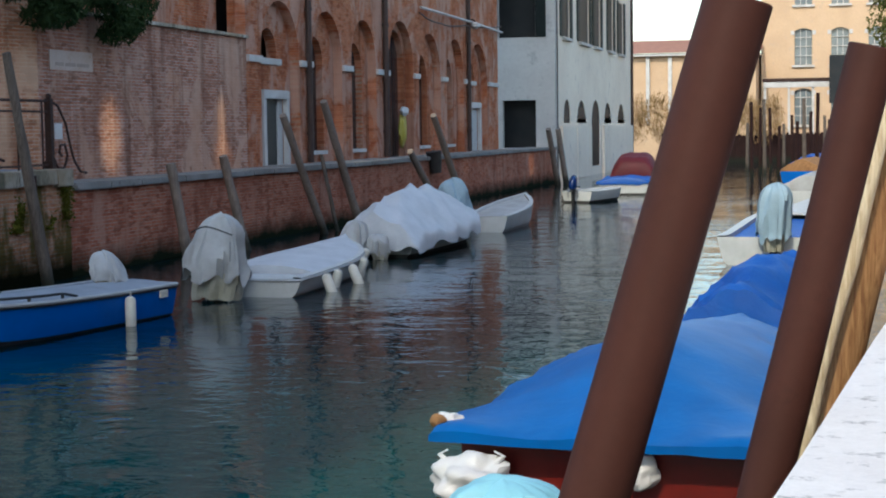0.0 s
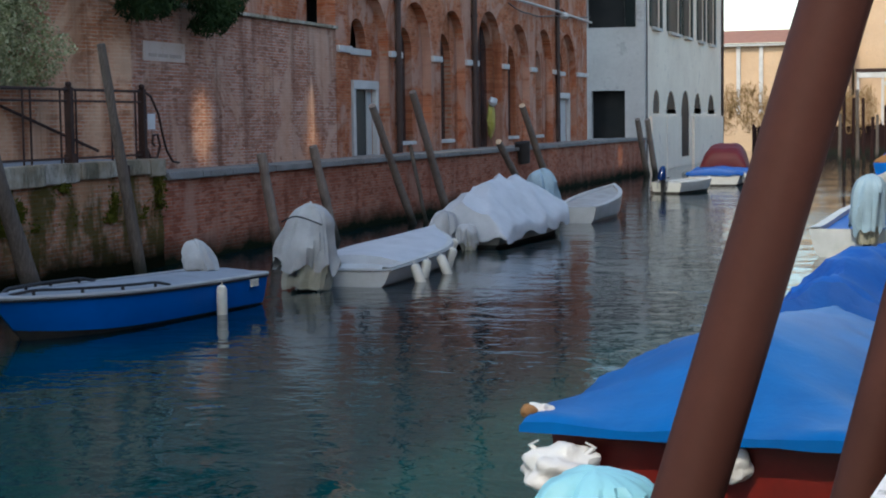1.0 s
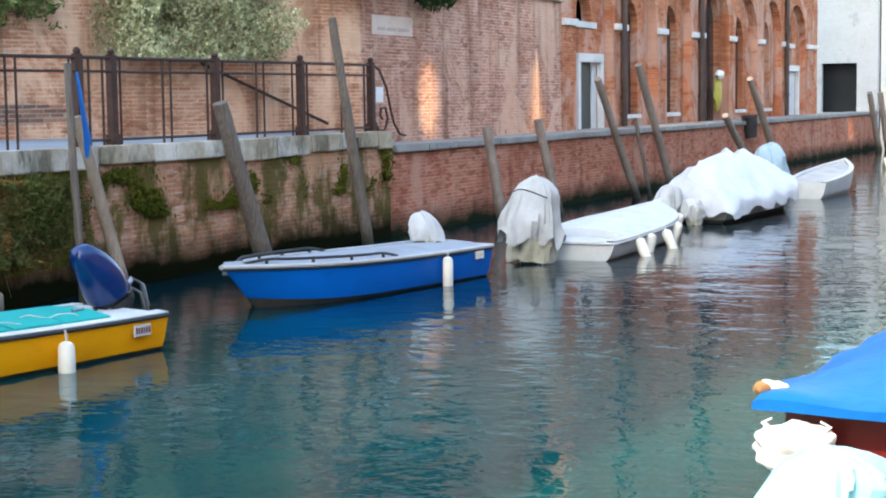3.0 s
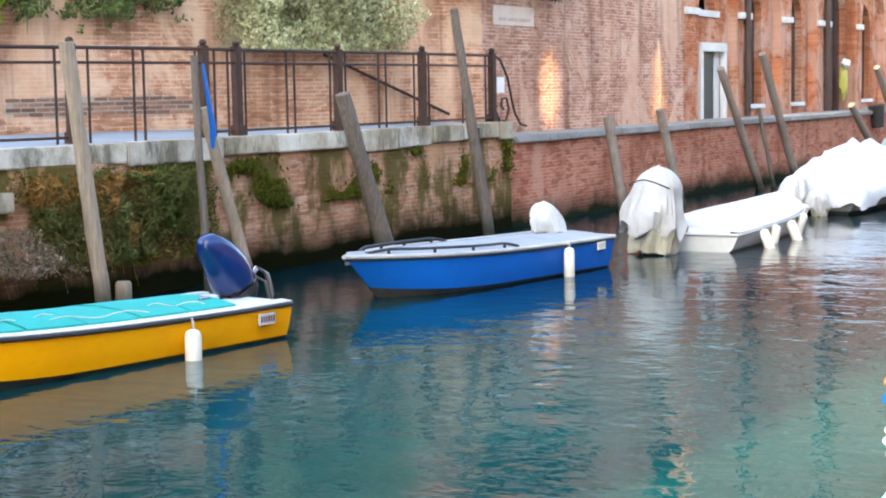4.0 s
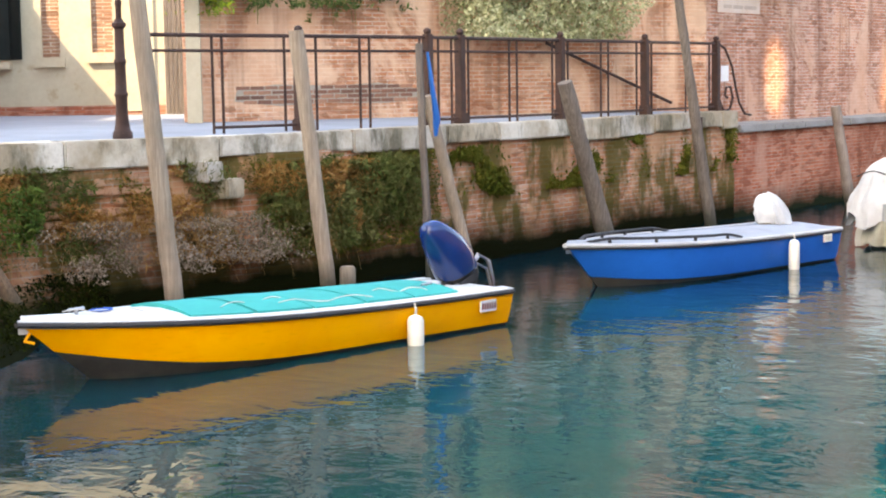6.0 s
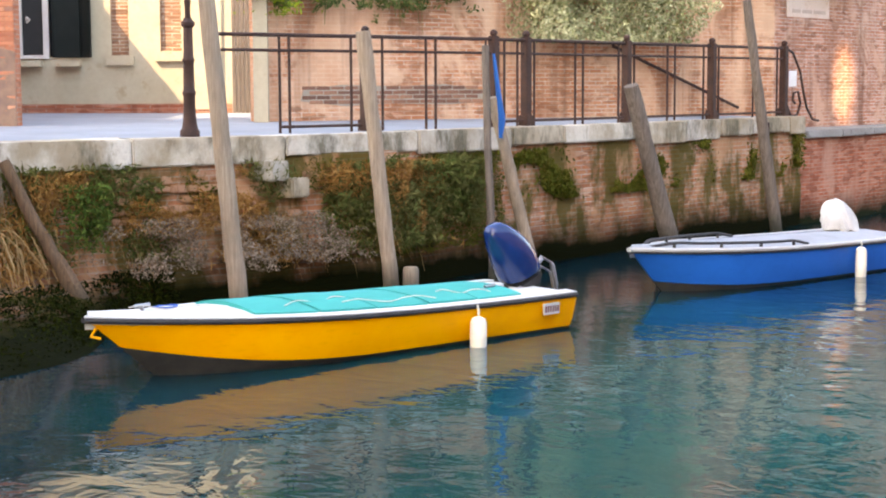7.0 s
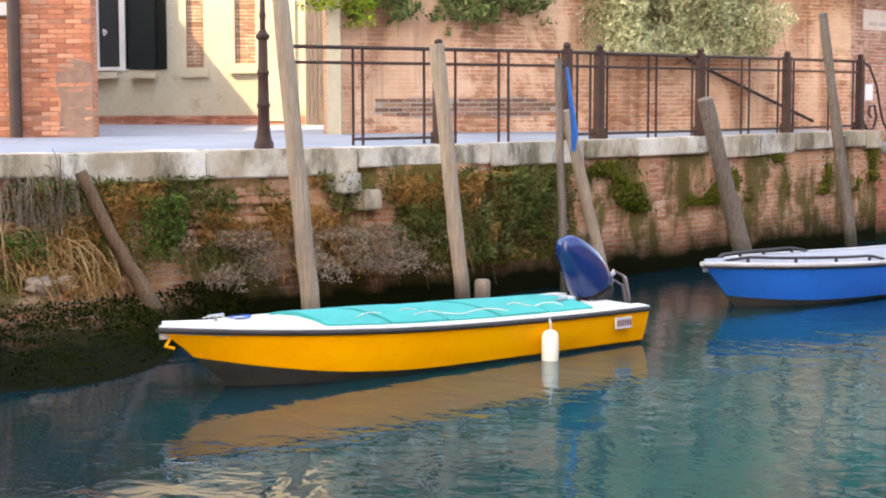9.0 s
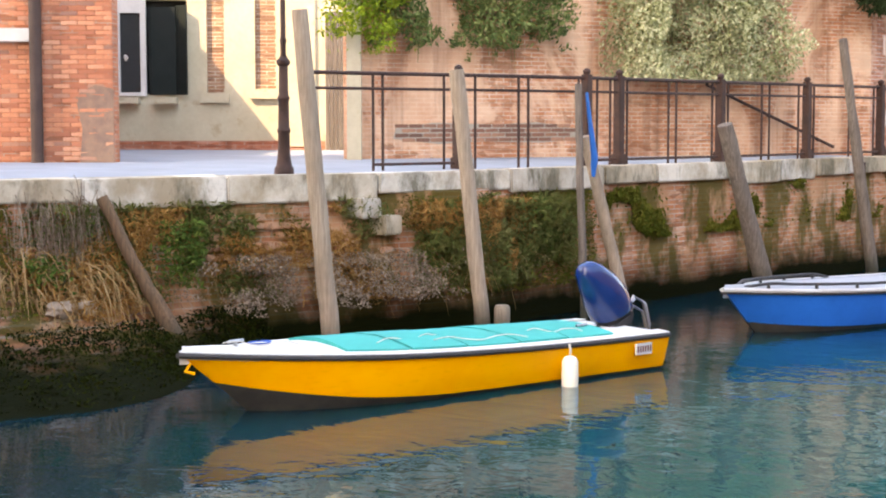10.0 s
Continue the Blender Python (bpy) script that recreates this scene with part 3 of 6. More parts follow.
wall_with("wall_palace_end", -24, PX, -0.4, 14, end, 0.35, lambda u, v, d: Vector((u, PY + d, v)), M["palace_shade_side"], "palace end wall, plaster painted greyer for its shade")
front = [arch(a, b, 2.95, 4.2, 8) for a, b in ((81.3, 83.4), (85.3, 88.6), (95.2, 98.2), (100.9, 104.2))] + [arch(90.4, 93.6, 0.5, 4.3, 8)]
front += [[(a, 7.4), (b, 7.4), (b, 10.6), (a, 10.6)] for a, b in ((81.0, 83.2), (86.2, 89.6), (91.5, 93.8), (97.0, 99.0), (101.4, 103.6))]
wall_with("wall_palace_front", PY + 0.355, 107.4, -0.4, 14, front, 0.35, west(PX), M["palace_lit_plaster"], "cream plastered canal front of the palace, painted lighter as lit")
SHUTTER = gloss("dark_green_paint", (0.020, 0.030, 0.024), (0.030, 0.038, 0.030), 0.55, 2.0, 0.2)
for a, b in ((81.0, 83.2), (86.2, 89.6), (91.5, 93.8), (97.0, 99.0), (101.4, 103.6)):
    window = tagged(new("window_palace"), "tall palace window with dark open shutters", "window", kind="structure")
    # window's dark inside painted as a near-black sheet
    bm = bmesh.new()
    box(bm, (PX - 0.09, a + 0.01, 7.41), (PX - 0.06, b - 0.01, 10.59))
    part("pane", bm, M["dark"], window, "near-black sheet painted for the dark window", False)
    for c, d in ((a - 0.75, a - 0.04), (b + 0.04, b + 0.75)):
        bm = bmesh.new()
        box(bm, (PX + 0.015, c, 7.35), (PX + 0.07, d, 10.65), None, 0.01)
        part("shutter", bm, SHUTTER, window, "dark green shutter", False)
    bm = bmesh.new()
    box(bm, (PX + 0.002, a - 0.1, 7.2), (PX + 0.2, b + 0.1, 7.34), None, 0.01)
    part("sill", bm, M["trim_stone"], window, "", False)
# arches filled with near-black sheets instead of shaded openings
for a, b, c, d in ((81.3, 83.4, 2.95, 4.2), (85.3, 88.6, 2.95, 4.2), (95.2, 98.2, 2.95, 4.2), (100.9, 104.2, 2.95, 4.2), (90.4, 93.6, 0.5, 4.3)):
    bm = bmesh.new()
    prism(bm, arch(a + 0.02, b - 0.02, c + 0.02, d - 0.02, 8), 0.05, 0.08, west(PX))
    tagged(part("window_arch", bm, M["dark"], smooth=False), "round-headed palace window, opening painted near-black", "window", kind="structure")
backing("wall_palace_dark", (-23.5, 79.8, -0.3), (-15.0, 107, 13.9))
for a, b in ((80.2, 84.6), (84.8, 89.6), (94.4, 107.3)):
    bm = bmesh.new()
    box(bm, (PX, a, 0.0), (PX + 0.16, b, 2.82), None, 0.02)
    tagged(part("trim_plinth", bm, M["palace_lit_plaster"]), "pale stone plinth at the water", "trim", kind="structure")
bm = bmesh.new()
rod(bm, [(PX + 0.08, 79.15, 0.4), (PX + 0.08, 79.15, 13.8)], 0.035, 8)
tagged(part("drain_pipe", bm, M["pipe"]), "dark rainwater pipe at the palace corner", "drain pipe", "rainwater pipes")
bm = bmesh.new()
rod(bm, [(PX + 0.1, 107.2, 0.4), (PX + 0.1, 107.2, 13.8)], 0.09, 8)
tagged(part("drain_pipe", bm, M["pipe"]), "dark rainwater pipe at the palace end", "drain pipe", "rainwater pipes")
bm = bmesh.new()
box(bm, (-24.5, 78.5, 14.0), (-13.7, 108, 14.3))
tagged(part("roof_palace", bm, M["roof_tile"]), "tiled palace roof", "roof", kind="structure")
# shutters of the end wall's window, lying open
for x0, x1 in ((-17.75, -17.22), (-15.28, -14.75)):
    bm = bmesh.new()
    box(bm, (x0, PY - 0.07, 7.25), (x1, PY - 0.02, 9.9), None, 0.01)
    tagged(part("shutter", bm, M["green_paint"]), "dark green wooden shutter lying open", "shutter", "palace shutters")

# the long shed and the tan factory that close the view down the canal
bm = bmesh.new()
box(bm, (-40, 131, -0.3), (-7.4, 150, 8.4))
tagged(part("wall_shed", bm, M["factory_brick"], smooth=False), "long tan plastered shed", "wall", kind="structure")
for x in (-16.2, -14.4, -11.9, -9.6):
    bm = bmesh.new()
    box(bm, (x, 130.75, 3.0), (x + 0.3, 131, 8.4))
    tagged(part("trim_pier", bm, M["trim_stone"], smooth=False), "pale pier on the shed", "trim", kind="structure")
bm = bmesh.new()
box(bm, (-40.5, 130.5, 8.41), (-7.2, 150, 8.62))
tagged(part("trim_eaves", bm, M["trim_stone"], smooth=False), "pale eaves band of the shed", "trim", kind="structure")
bm = bmesh.new()
grid(bm, [[(-41, 130.4, 8.64), (-7.0, 130.4, 8.64)], [(-41, 141, 10.2), (-7.0, 141, 10.2)]])
tagged(part("roof_shed", bm, M["roof_tile"], smooth=False), "low red tiled shed roof", "roof", kind="structure")
def low_arch(u0, u1, v0, v1, n=6):
    """The outline of an opening with a shallow curved head."""
    rise = (u1 - u0) * 0.16
    return [(u0, v0), (u1, v0)] + [(u1 + (u0 - u1) * k / n, v1 - rise + rise * math.sin(math.pi * k / n)) for k in range(n + 1)]


FACTORY = [(-6.42 + 2.93 * (i - 0.35), z) for z in (2.7, 7.6, 12.5) for i in range(1, 9)]
fac = [low_arch(x, x + 1.4, z, z + 3.0) for x, z in FACTORY]
wall_with("wall_factory", -7.2, 22, -0.3, 22, fac, 0.4, lambda u, v, d: Vector((u, 135 + d, v)), M["factory_brick"], "tan brick factory with rows of arched windows")
for x, z in FACTORY:
    win = tagged(new("window_2"), "arched factory window with pale glazing bars", "window", kind="structure")
    bm = bmesh.new()
    prism(bm, low_arch(x, x + 1.4, z, z + 3.0), 0, 0.03, lambda u, v, d: Vector((u, 135.3 + d, v)))
    part("pane", bm, FACTORY_GLASS, win, smooth=False)
    for u in (x + 0.47, x + 0.93):
        bm = bmesh.new()
        box(bm, (u - 0.025, 135.2, z), (u + 0.025, 135.26, z + 2.85))
        part("glazing_bar", bm, M["trim_stone"], win, smooth=False)
    for v in (0.75, 1.5, 2.25):
        bm = bmesh.new()
        box(bm, (x, 135.195, z + v - 0.025), (x + 1.4, 135.265, z + v + 0.025))
        part("glazing_bar", bm, M["trim_stone"], win, smooth=False)
    bm = bmesh.new()
    box(bm, (x - 0.2, 134.8, z - 0.2), (x + 1.6, 135, z - 0.02), None, 0.02)
    part("window_sill", bm, M["trim_stone"], win)
    for u in (x - 0.3, x + 1.42):
        bm = bmesh.new()
        box(bm, (u, 134.93, z + 2.45), (u + 0.28, 135.0, z + 2.8), None, 0.02)
        part("springer", bm, M["trim_stone"], win, "pale stone springer")
backing("wall_factory_dark", (-7, 136, -0.2), (21.8, 150, 21.8))

# a canal-side wooden fence of piles before the shed, and its reeds
bm = bmesh.new()
random.seed(8)
for i in range(120):
    x = -13.4 + 0.105 * i
    y = 118 + 0.05 * i
    rod(bm, [(x, y, -0.3), (x + random.uniform(-0.03, 0.03), y, 2.05 + random.uniform(-0.12, 0.15))], 0.075, 5)
pile = part("pile_wall", bm, M["pile_dark"])
tagged(pile, "dark wall of upright timber piles at the water", "pile wall", kind="stuff")

# the cream house on the campo: across the way the lens looks at the end
HV, HR, HO = Vector((-0.6806, 0.7327, 0)), Vector((0.7327, 0.6806, 0)), Vector((-0.223, -0.118, 0))


def house(depth):
    return lambda u, v, d: HO + HV * (depth + d) + HR * u + Vector((0, 0, v))


HOUSE = 33.0
wins = [(-6.78, -5.25, 3.28, 5.2), (-4.85, -4.49, 3.3, 5.3), (-3.86, -3.43, 3.38, 5.4)]
wall_with("wall_house", -9.0, -1.55, 1.9, 9.0, [[(a, c), (b, c), (b, d), (a, d)] for a, b, c, d in wins], 0.35, house(HOUSE), M["cream"], "sunlit cream plastered house front")
# the room's shade is a sheet painted near-black
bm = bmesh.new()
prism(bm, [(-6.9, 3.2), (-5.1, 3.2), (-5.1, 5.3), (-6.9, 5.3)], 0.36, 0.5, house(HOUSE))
tagged(part("wall_house_dark", bm, M["dark"], smooth=False), "sheet painted near-black in place of an unlit room", "wall", kind="structure")
bm = bmesh.new()
prism(bm, [(-9.0, 1.95), (-1.5, 1.95), (-1.5, 2.32), (-9.0, 2.32)], -0.035, 0.0, house(HOUSE))
tagged(part("trim_plinth", bm, M["quay_brick"], smooth=False), "crumbling brick plinth of the cream house", "trim", kind="structure")
brick_fill = brick_mat("infill_brick", [(0.34, 0.19, 0.12), (0.28, 0.14, 0.085), (0.38, 0.25, 0.17)], (0.46, 0.40, 0.31), along="x")
for a, b, c, d in wins[1:]:
    win = tagged(new("window_3"), "window blocked with old bricks", "window", kind="structure")
    bm = bmesh.new()
    prism(bm, [(a, c), (b, c), (b, d), (a, d)], 0.09, 0.2, house(HOUSE))
    part("brick_infill", bm, brick_fill, win, smooth=False)
    bm = bmesh.new()
    prism(bm, [(a - 0.1, c - 0.2), (b + 0.1, c - 0.2), (b + 0.1, c - 0.02), (a - 0.1, c - 0.02)], -0.10, 0.0, house(HOUSE))
    part("window_sill", bm, M["cream"], win, smooth=False)
# gate recess and its cream pier at the end of the garden wall
bm = bmesh.new()
prism(bm, [(-2.42, 2.0), (-1.9, 2.0), (-1.9, 5.0), (-2.42, 5.0)], -0.05, 0.0, house(HOUSE))
gate = tagged(part("door_3", bm, M["palace_shade_side"], smooth=False), "weathered grey-green wooden door", "door", kind="structure")
for i in range(6):
    bm = bmesh.new()
    u = -2.41 + 0.085 * i
    prism(bm, [(u, 2.05), (u + 0.075, 2.05), (u + 0.075, 4.95), (u, 4.95)], -0.085, -0.05, house(HOUSE))
    part("board", bm, M["dark_pole"], gate, smooth=False)
bm = bmesh.new()
prism(bm, [(-1.55, 1.95), (-1.32, 1.95), (-1.32, 5.4), (-1.55, 5.4)], -7.2, -6.9, house(HOUSE))
tagged(part("wall_pier", bm, M["cream"], smooth=False), "cream plastered pier at the wall's end", "wall", kind="structure")

# shutters, standing open from the wall
def shutter(u, swing, w, z0, z1, label):
    sh = thing("shutter", label, "shutter", group="house shutters")
    hinge = house(HOUSE - 0.02)(u, 0, 0)
    m = Matrix.Translation(hinge) @ Matrix.Rotation(math.atan2(HR.y, HR.x) + radians(swing), 4, "Z")
    for lo, hi in (((0, -0.02, z0), (0.06, 0.02, z1)), ((w - 0.06, -0.02, z0), (w, 0.02, z1)), ((0.06, -0.018, z0), (w - 0.06, 0.018, z0 + 0.08)), ((0.06, -0.018, z1 - 0.08), (w - 0.06, 0.018, z1))):
        bm = bmesh.new()
        box(bm, lo, hi, m, 0.004)
        part("stile", bm, M["green_paint"], sh)
    bm = bmesh.new()
    box(bm, (0.06, -0.01, z0 + 0.08), (w - 0.06, 0.01, z1 - 0.08), m)
    part("panel", bm, M["green_paint"], sh, smooth=False)
    return sh


shutter(-6.02, -3, 0.55, 3.26, 5.05, "dark green wooden shutter, closed over half the window")
shutter(-5.46, -38, 0.30, 3.26, 5.08, "dark green wooden shutter standing ajar")
casement = tagged(new("window_4"), "white casement window with dark panes", "window", kind="structure")
for a, b, c, d in ((-6.88, -6.62, 3.24, 5.2), (-6.20, -6.09, 3.24, 5.2), (-6.62, -6.20, 4.93, 5.2), (-6.62, -6.20, 3.24, 3.31)):
    bm = bmesh.new()
    prism(bm, [(a, c), (b, c), (b, d), (a, d)], -0.07, 0.05, house(HOUSE))
    part("window_frame", bm, M["trim_stone"], casement, smooth=False)
# near-black sheets painted for the dark window opening
for a, b in ((-6.84, -6.76), (-6.62, -6.20)):
    bm = bmesh.new()
    prism(bm, [(a, 3.32), (b, 3.32), (b, 4.92), (a, 4.92)], -0.085 if b < -6.7 else 0.0, -0.075 if b < -6.7 else 0.02, house(HOUSE))
    part("pane", bm, M["dark"], casement, smooth=False)
bm = bmesh.new()
rod(bm, [house(HOUSE)(-6.52, 4.02, -0.08), house(HOUSE)(-6.50, 4.06, -0.14), house(HOUSE)(-6.44, 4.02, -0.16), house(HOUSE)(-6.50, 3.96, -0.14)], 0.025, 6)
part("latch", bm, M["trim_stone"], casement, "white curled latch")
for u in (-6.5, -5.72):
    bm = bmesh.new()
    prism(bm, [(u - 0.22, 3.08), (u + 0.28, 3.08), (u + 0.28, 3.2), (u - 0.22, 3.2)], -0.32, 0.0, house(HOUSE))
    tagged(part("trim_sill", bm, M["cream"], smooth=False), "projecting plastered sill of the cream house", "trim", kind="structure")
# a pale pilaster strip and stained foot beside the gate
bm = bmesh.new()
prism(bm, [(-3.2, 2.2), (-2.62, 2.2), (-2.62, 8.9), (-3.2, 8.9)], -0.06, 0.0, house(HOUSE))
tagged(part("trim_pilaster", bm, M["cream"], smooth=False), "cream plastered pilaster beside the gate", "trim", kind="structure")

# the brick house at the corner of the campo
BR = 24.0
wall_with("wall_corner", -16, -4.93, 1.8, 5.6, [[(-9, 4.1), (-6.62, 4.1), (-6.62, 5.3), (-9, 5.3)]], 0.4, house(BR), M["corner_brick"], "orange brick house front with worn courses")
bm = bmesh.new()
prism(bm, [(-16, 1.8), (-6.95, 1.8), (-6.95, 6.75), (-16, 6.75)], 0.41, 8.95, house(BR))
tagged(part("wall_corner_block", bm, M["corner_brick"], smooth=False), "body of the corner brick house", "wall", kind="structure")
bm = bmesh.new()
prism(bm, [(-9.1, 3.9), (-6.12, 3.9), (-6.12, 4.09), (-9.1, 4.09)], -0.16, 0.2, house(BR))
tagged(part("trim_sill", bm, M["trim_stone"], smooth=False), "white stone window sill on the brick house", "trim", kind="structure")
bm = bmesh.new()
rod(bm, [house(BR - 0.13)(-6.05, z, 0) for z in (2.1, 4, 5.5)], 0.095, 10)
tagged(part("drain_pipe", bm, M["pipe"]), "dark brown rainwater pipe on the brick house", "drain pipe", "rainwater pipes")
# weathered grey render low on the corner
bm = bmesh.new()
prism(bm, [(-5.45, 2.0), (-4.925, 2.0), (-4.925, 3.2), (-5.2, 3.26), (-5.5, 3.1), (-5.4, 2.6)], -0.015, 0.0, house(BR))
tagged(part("trim_render", bm, worn("old_render", (0.30, 0.185, 0.13), (0.20, 0.13, 0.10), 6, 0.9, 0, 0.5, (0.40, 0.18, 0.10)), smooth=False), "patch of grey render at the house corner", "trim", kind="structure")

# unseen blocks added to shade the canal: a tall one behind, a near-bank row
bm = bmesh.new()
box(bm, (-24.3, -40, -0.3), (-9.3, -6, 50))
tagged(part("wall_shade_block", bm, M["old_wall"], smooth=False), "unseen tall brick block added to shade the canal", "wall", kind="structure")
bm = bmesh.new()
box(bm, (5.5, -40, -0.3), (20, 66, 10))
# kept lower here so more sky reaches the palace front
box(bm, (7.5, 66.01, -0.3), (20, 125, 4.5))
tagged(part("wall_near_blocks", bm, M["old_wall"], smooth=False), "unseen row of blocks added along the near bank for shade", "wall", kind="structure")


# unseen windows set where the added spot lamps hang
for y in (24.0, 30.0, 48.0, 58.0):
    window = tagged(new("window_unseen"), "unseen window added beside a spot lamp", "window", kind="structure")
    for lo, hi, name, mat in (((5.47, y - 0.5, 6.9), (5.495, y + 0.5, 8.3), "pane", "glass"), ((5.42, y - 0.6, 6.78), (5.496, y + 0.6, 6.88), "sill", "trim_stone"), ((5.3, y + 0.53, 6.9), (5.49, y + 0.57, 8.3), "leaf", "green_paint")):
        bm = bmesh.new()
        box(bm, lo, hi)
        part(name, bm, M[mat], window, smooth=False)


# ---- near bank ----
E0, E1 = Vector((-0.62, 0.0, 0)), Vector((1.2, 19.3, 0))
d = (E1 - E0).normalized()
nrm = Vector((d.y, -d.x, 0))
bm = bmesh.new()
m = Matrix.Translation(E0) @ Matrix(((nrm.x, d.x, 0, 0), (nrm.y, d.y, 0, 0), (0, 0, 1, 0), (0, 0, 0, 1)))
v = box(bm, (0, -4, 1.52), (0.62, 24, 1.70), None, 0.02)
bmesh.ops.subdivide_edges(bm, edges=[e for e in bm.edges if e.calc_length() > 5], cuts=30)
for p in bm.verts:
    p.co = m @ (p.co + Vector((0.012 * noise.noise(p.co * 1.3), 0, 0.006 * noise.noise(p.co * 1.9))))
tagged(part("parapet_cap", bm, M["parapet"]), "white pitted stone slab on the near parapet", "parapet", kind="structure")
bm = bmesh.new()
box(bm, (0.08, -4, -0.5), (0.55, 24, 1.52), m)
tagged(part("wall_parapet", bm, M["quay_brick"], smooth=False), "brick parapet wall of the near bank", "wall", kind="structure")
bm = bmesh.new()
box(bm, (0.55, -10, -0.5), (6.5, 150, 0.95), m)
tagged(part("pavement_near", bm, M["paving"], smooth=False), "stone paving of the near bank", "pavement", kind="structure")


# ---- mooring posts ----
def post(name, points, radii, mat, label, group, category="mooring post", sides=12, seed=0, rough=0.06):
    bm = bmesh.new()
    pts = [Vector(p) for p in points]
    fine, rr = [], []
    for i in range(13):
        t = i / 12 * (len(pts) - 1)
        k = min(int(t), len(pts) - 2)
        fine.append(pts[k].lerp(pts[k + 1], t - k))
        rr.append((radii[0] + (radii[1] - radii[0]) * i / 12) * (1 + rough * noise.noise(Vector((seed * 5.3, i * 0.6, 1)))))
        if 0 < i < 12:
            fine[-1] += rough * 0.3 * Vector((noise.noise(Vector((seed, i * 0.5, 2))), noise.noise(Vector((seed, i * 0.5, 3))), 0))
    rings = rod(bm, fine, rr, sides)
    for ring in rings:
        for q in ring:
            q.co += rough * 0.18 * noise.noise(q.co * 6) * Vector((1, 1, 0))
    crown, axis = fine[-1], (fine[-1] - fine[-2]).normalized()
    top = [f for f in bm.faces if all(v in rings[-1] for v in f.verts)]
    bmesh.ops.delete(bm, geom=top, context="FACES_ONLY")
    for lift, scale in ((0.04, 1.0), (0.10, 0.95), (0.12, 0.6)):
        ring = [bm.verts.new(crown + axis * radii[1] * lift + (q.co - crown) * scale) for q in rings[-1]]
        last = rings[-1] if lift == 0.04 else ring_before
        for k in range(sides):
            bm.faces.new((last[k], last[(k + 1) % sides], ring[(k + 1) % sides], ring[k]))
        ring_before = ring
    bm.faces.new(ring_before)
    return tagged(part(name, bm, mat), label, category, group)


def through_line(a, b, z0=-0.6):
    """Carries the line from b's height down below the water."""
    a, b = Vector(a), Vector(b)
    return [b + (a - b) * ((z0 - b.z) / (a.z - b.z)), a]


def up(top, low, *rest):
    return post("mooring_post", through_line(top, low), *rest)


WOODY = "weathered grey-brown wooden mooring post leaning in the water"
up((-13.7, 12.03, 3.95), (-13.5, 12.26, 0.43), (0.108, 0.092), M["pole_wood"], WOODY, "far mooring posts")
up((-13.7, 14.64, 3.34), (-13.5, 14.89, 0.22), (0.102, 0.090), M["pole_wood"], WOODY, "far mooring posts")
up((-13.75, 17.14, 3.21), (-13.6, 17.06, 1.06), (0.055, 0.05), M["dark_pole"], "thin dark upright mooring pole", "far mooring posts")
up((-13.7, 17.25, 2.5), (-13.5, 17.84, 0.31), (0.095, 0.075), M["pole_wood"], WOODY, "far mooring posts")
up((-13.7, 20.71, 2.65), (-13.5, 21.48, 0.36), (0.16, 0.12), M["dark_pole"], "stout dark grey wooden post with a rounded top", "far mooring posts")
up((-13.7, 24.27, 4.08), (-13.5, 25.04, 0.18), (0.12, 0.075), M["dark_pole"], "tall thin grey wooden mooring post", "far mooring posts")
for a, b, r in (((-13.7, 30.83, 2.07), (-13.5, 31.07, 0.26), 0.12), ((-13.7, 33.7, 2.17), (-13.5, 34.13, 0.57), 0.12),
                ((-13.7, 37.67, 3.11), (-13.5, 39.76, 0.39), 0.11), ((-13.7, 40.87, 3.5), (-13.5, 42.92, 0.43), 0.12),
                ((-13.7, 49.5, 2.02), (-13.5, 51.19, 0.7), 0.13), ((-13.7, 52.52, 3.19), (-13.5, 54.79, 0.86), 0.13),
                ((-13.7, 73.72, 2.67), (-13.5, 75.32, -0.22), 0.15), ((-13.7, 76.29, 2.66), (-13.5, 77.24, 0.11), 0.15)):
    up(a, b, (r, r * 0.85), M["grey_pole"], "dark weathered mooring post by the quay wall", "far mooring posts")
up((-13.7, 40.61, 2.08), (-13.5, 40.95, 0.48), (0.06, 0.05), M["dark_pole"], "thin black mooring pole by the quay wall", "far mooring posts")
NEAR = "smooth red-brown painted mooring post, leaning"
post("mooring_post", through_line((-0.37, 5.5, 3.12), (-0.87, 5.5, 1.395)), (0.128, 0.118), M["post_paint"], NEAR, "near mooring posts", rough=0.012, sides=32)
post("mooring_post", through_line((0.10, 8.0, 3.06), (-0.42, 8.0, 0.845)), (0.128, 0.118), M["post_paint"], NEAR, "near mooring posts", rough=0.012, sides=32)
post("mooring_post", through_line((0.50, 10.2, 3.6), (-0.02, 10.2, 1.3)), (0.12, 0.11), M["bright_wood"], "brown wooden mooring post with deep grain", "near mooring posts", rough=0.05, seed=3, sides=20)
# plank painted pale to stand for the sun on its edge
post("mooring_post", through_line((0.40, 9.98, 3.6), (-0.14, 9.98, 1.3)), (0.055, 0.045), M["sunlit_plank"], "split plank beside a mooring post, painted pale as sunlit", "near mooring posts", rough=0.10, seed=5, sides=10)


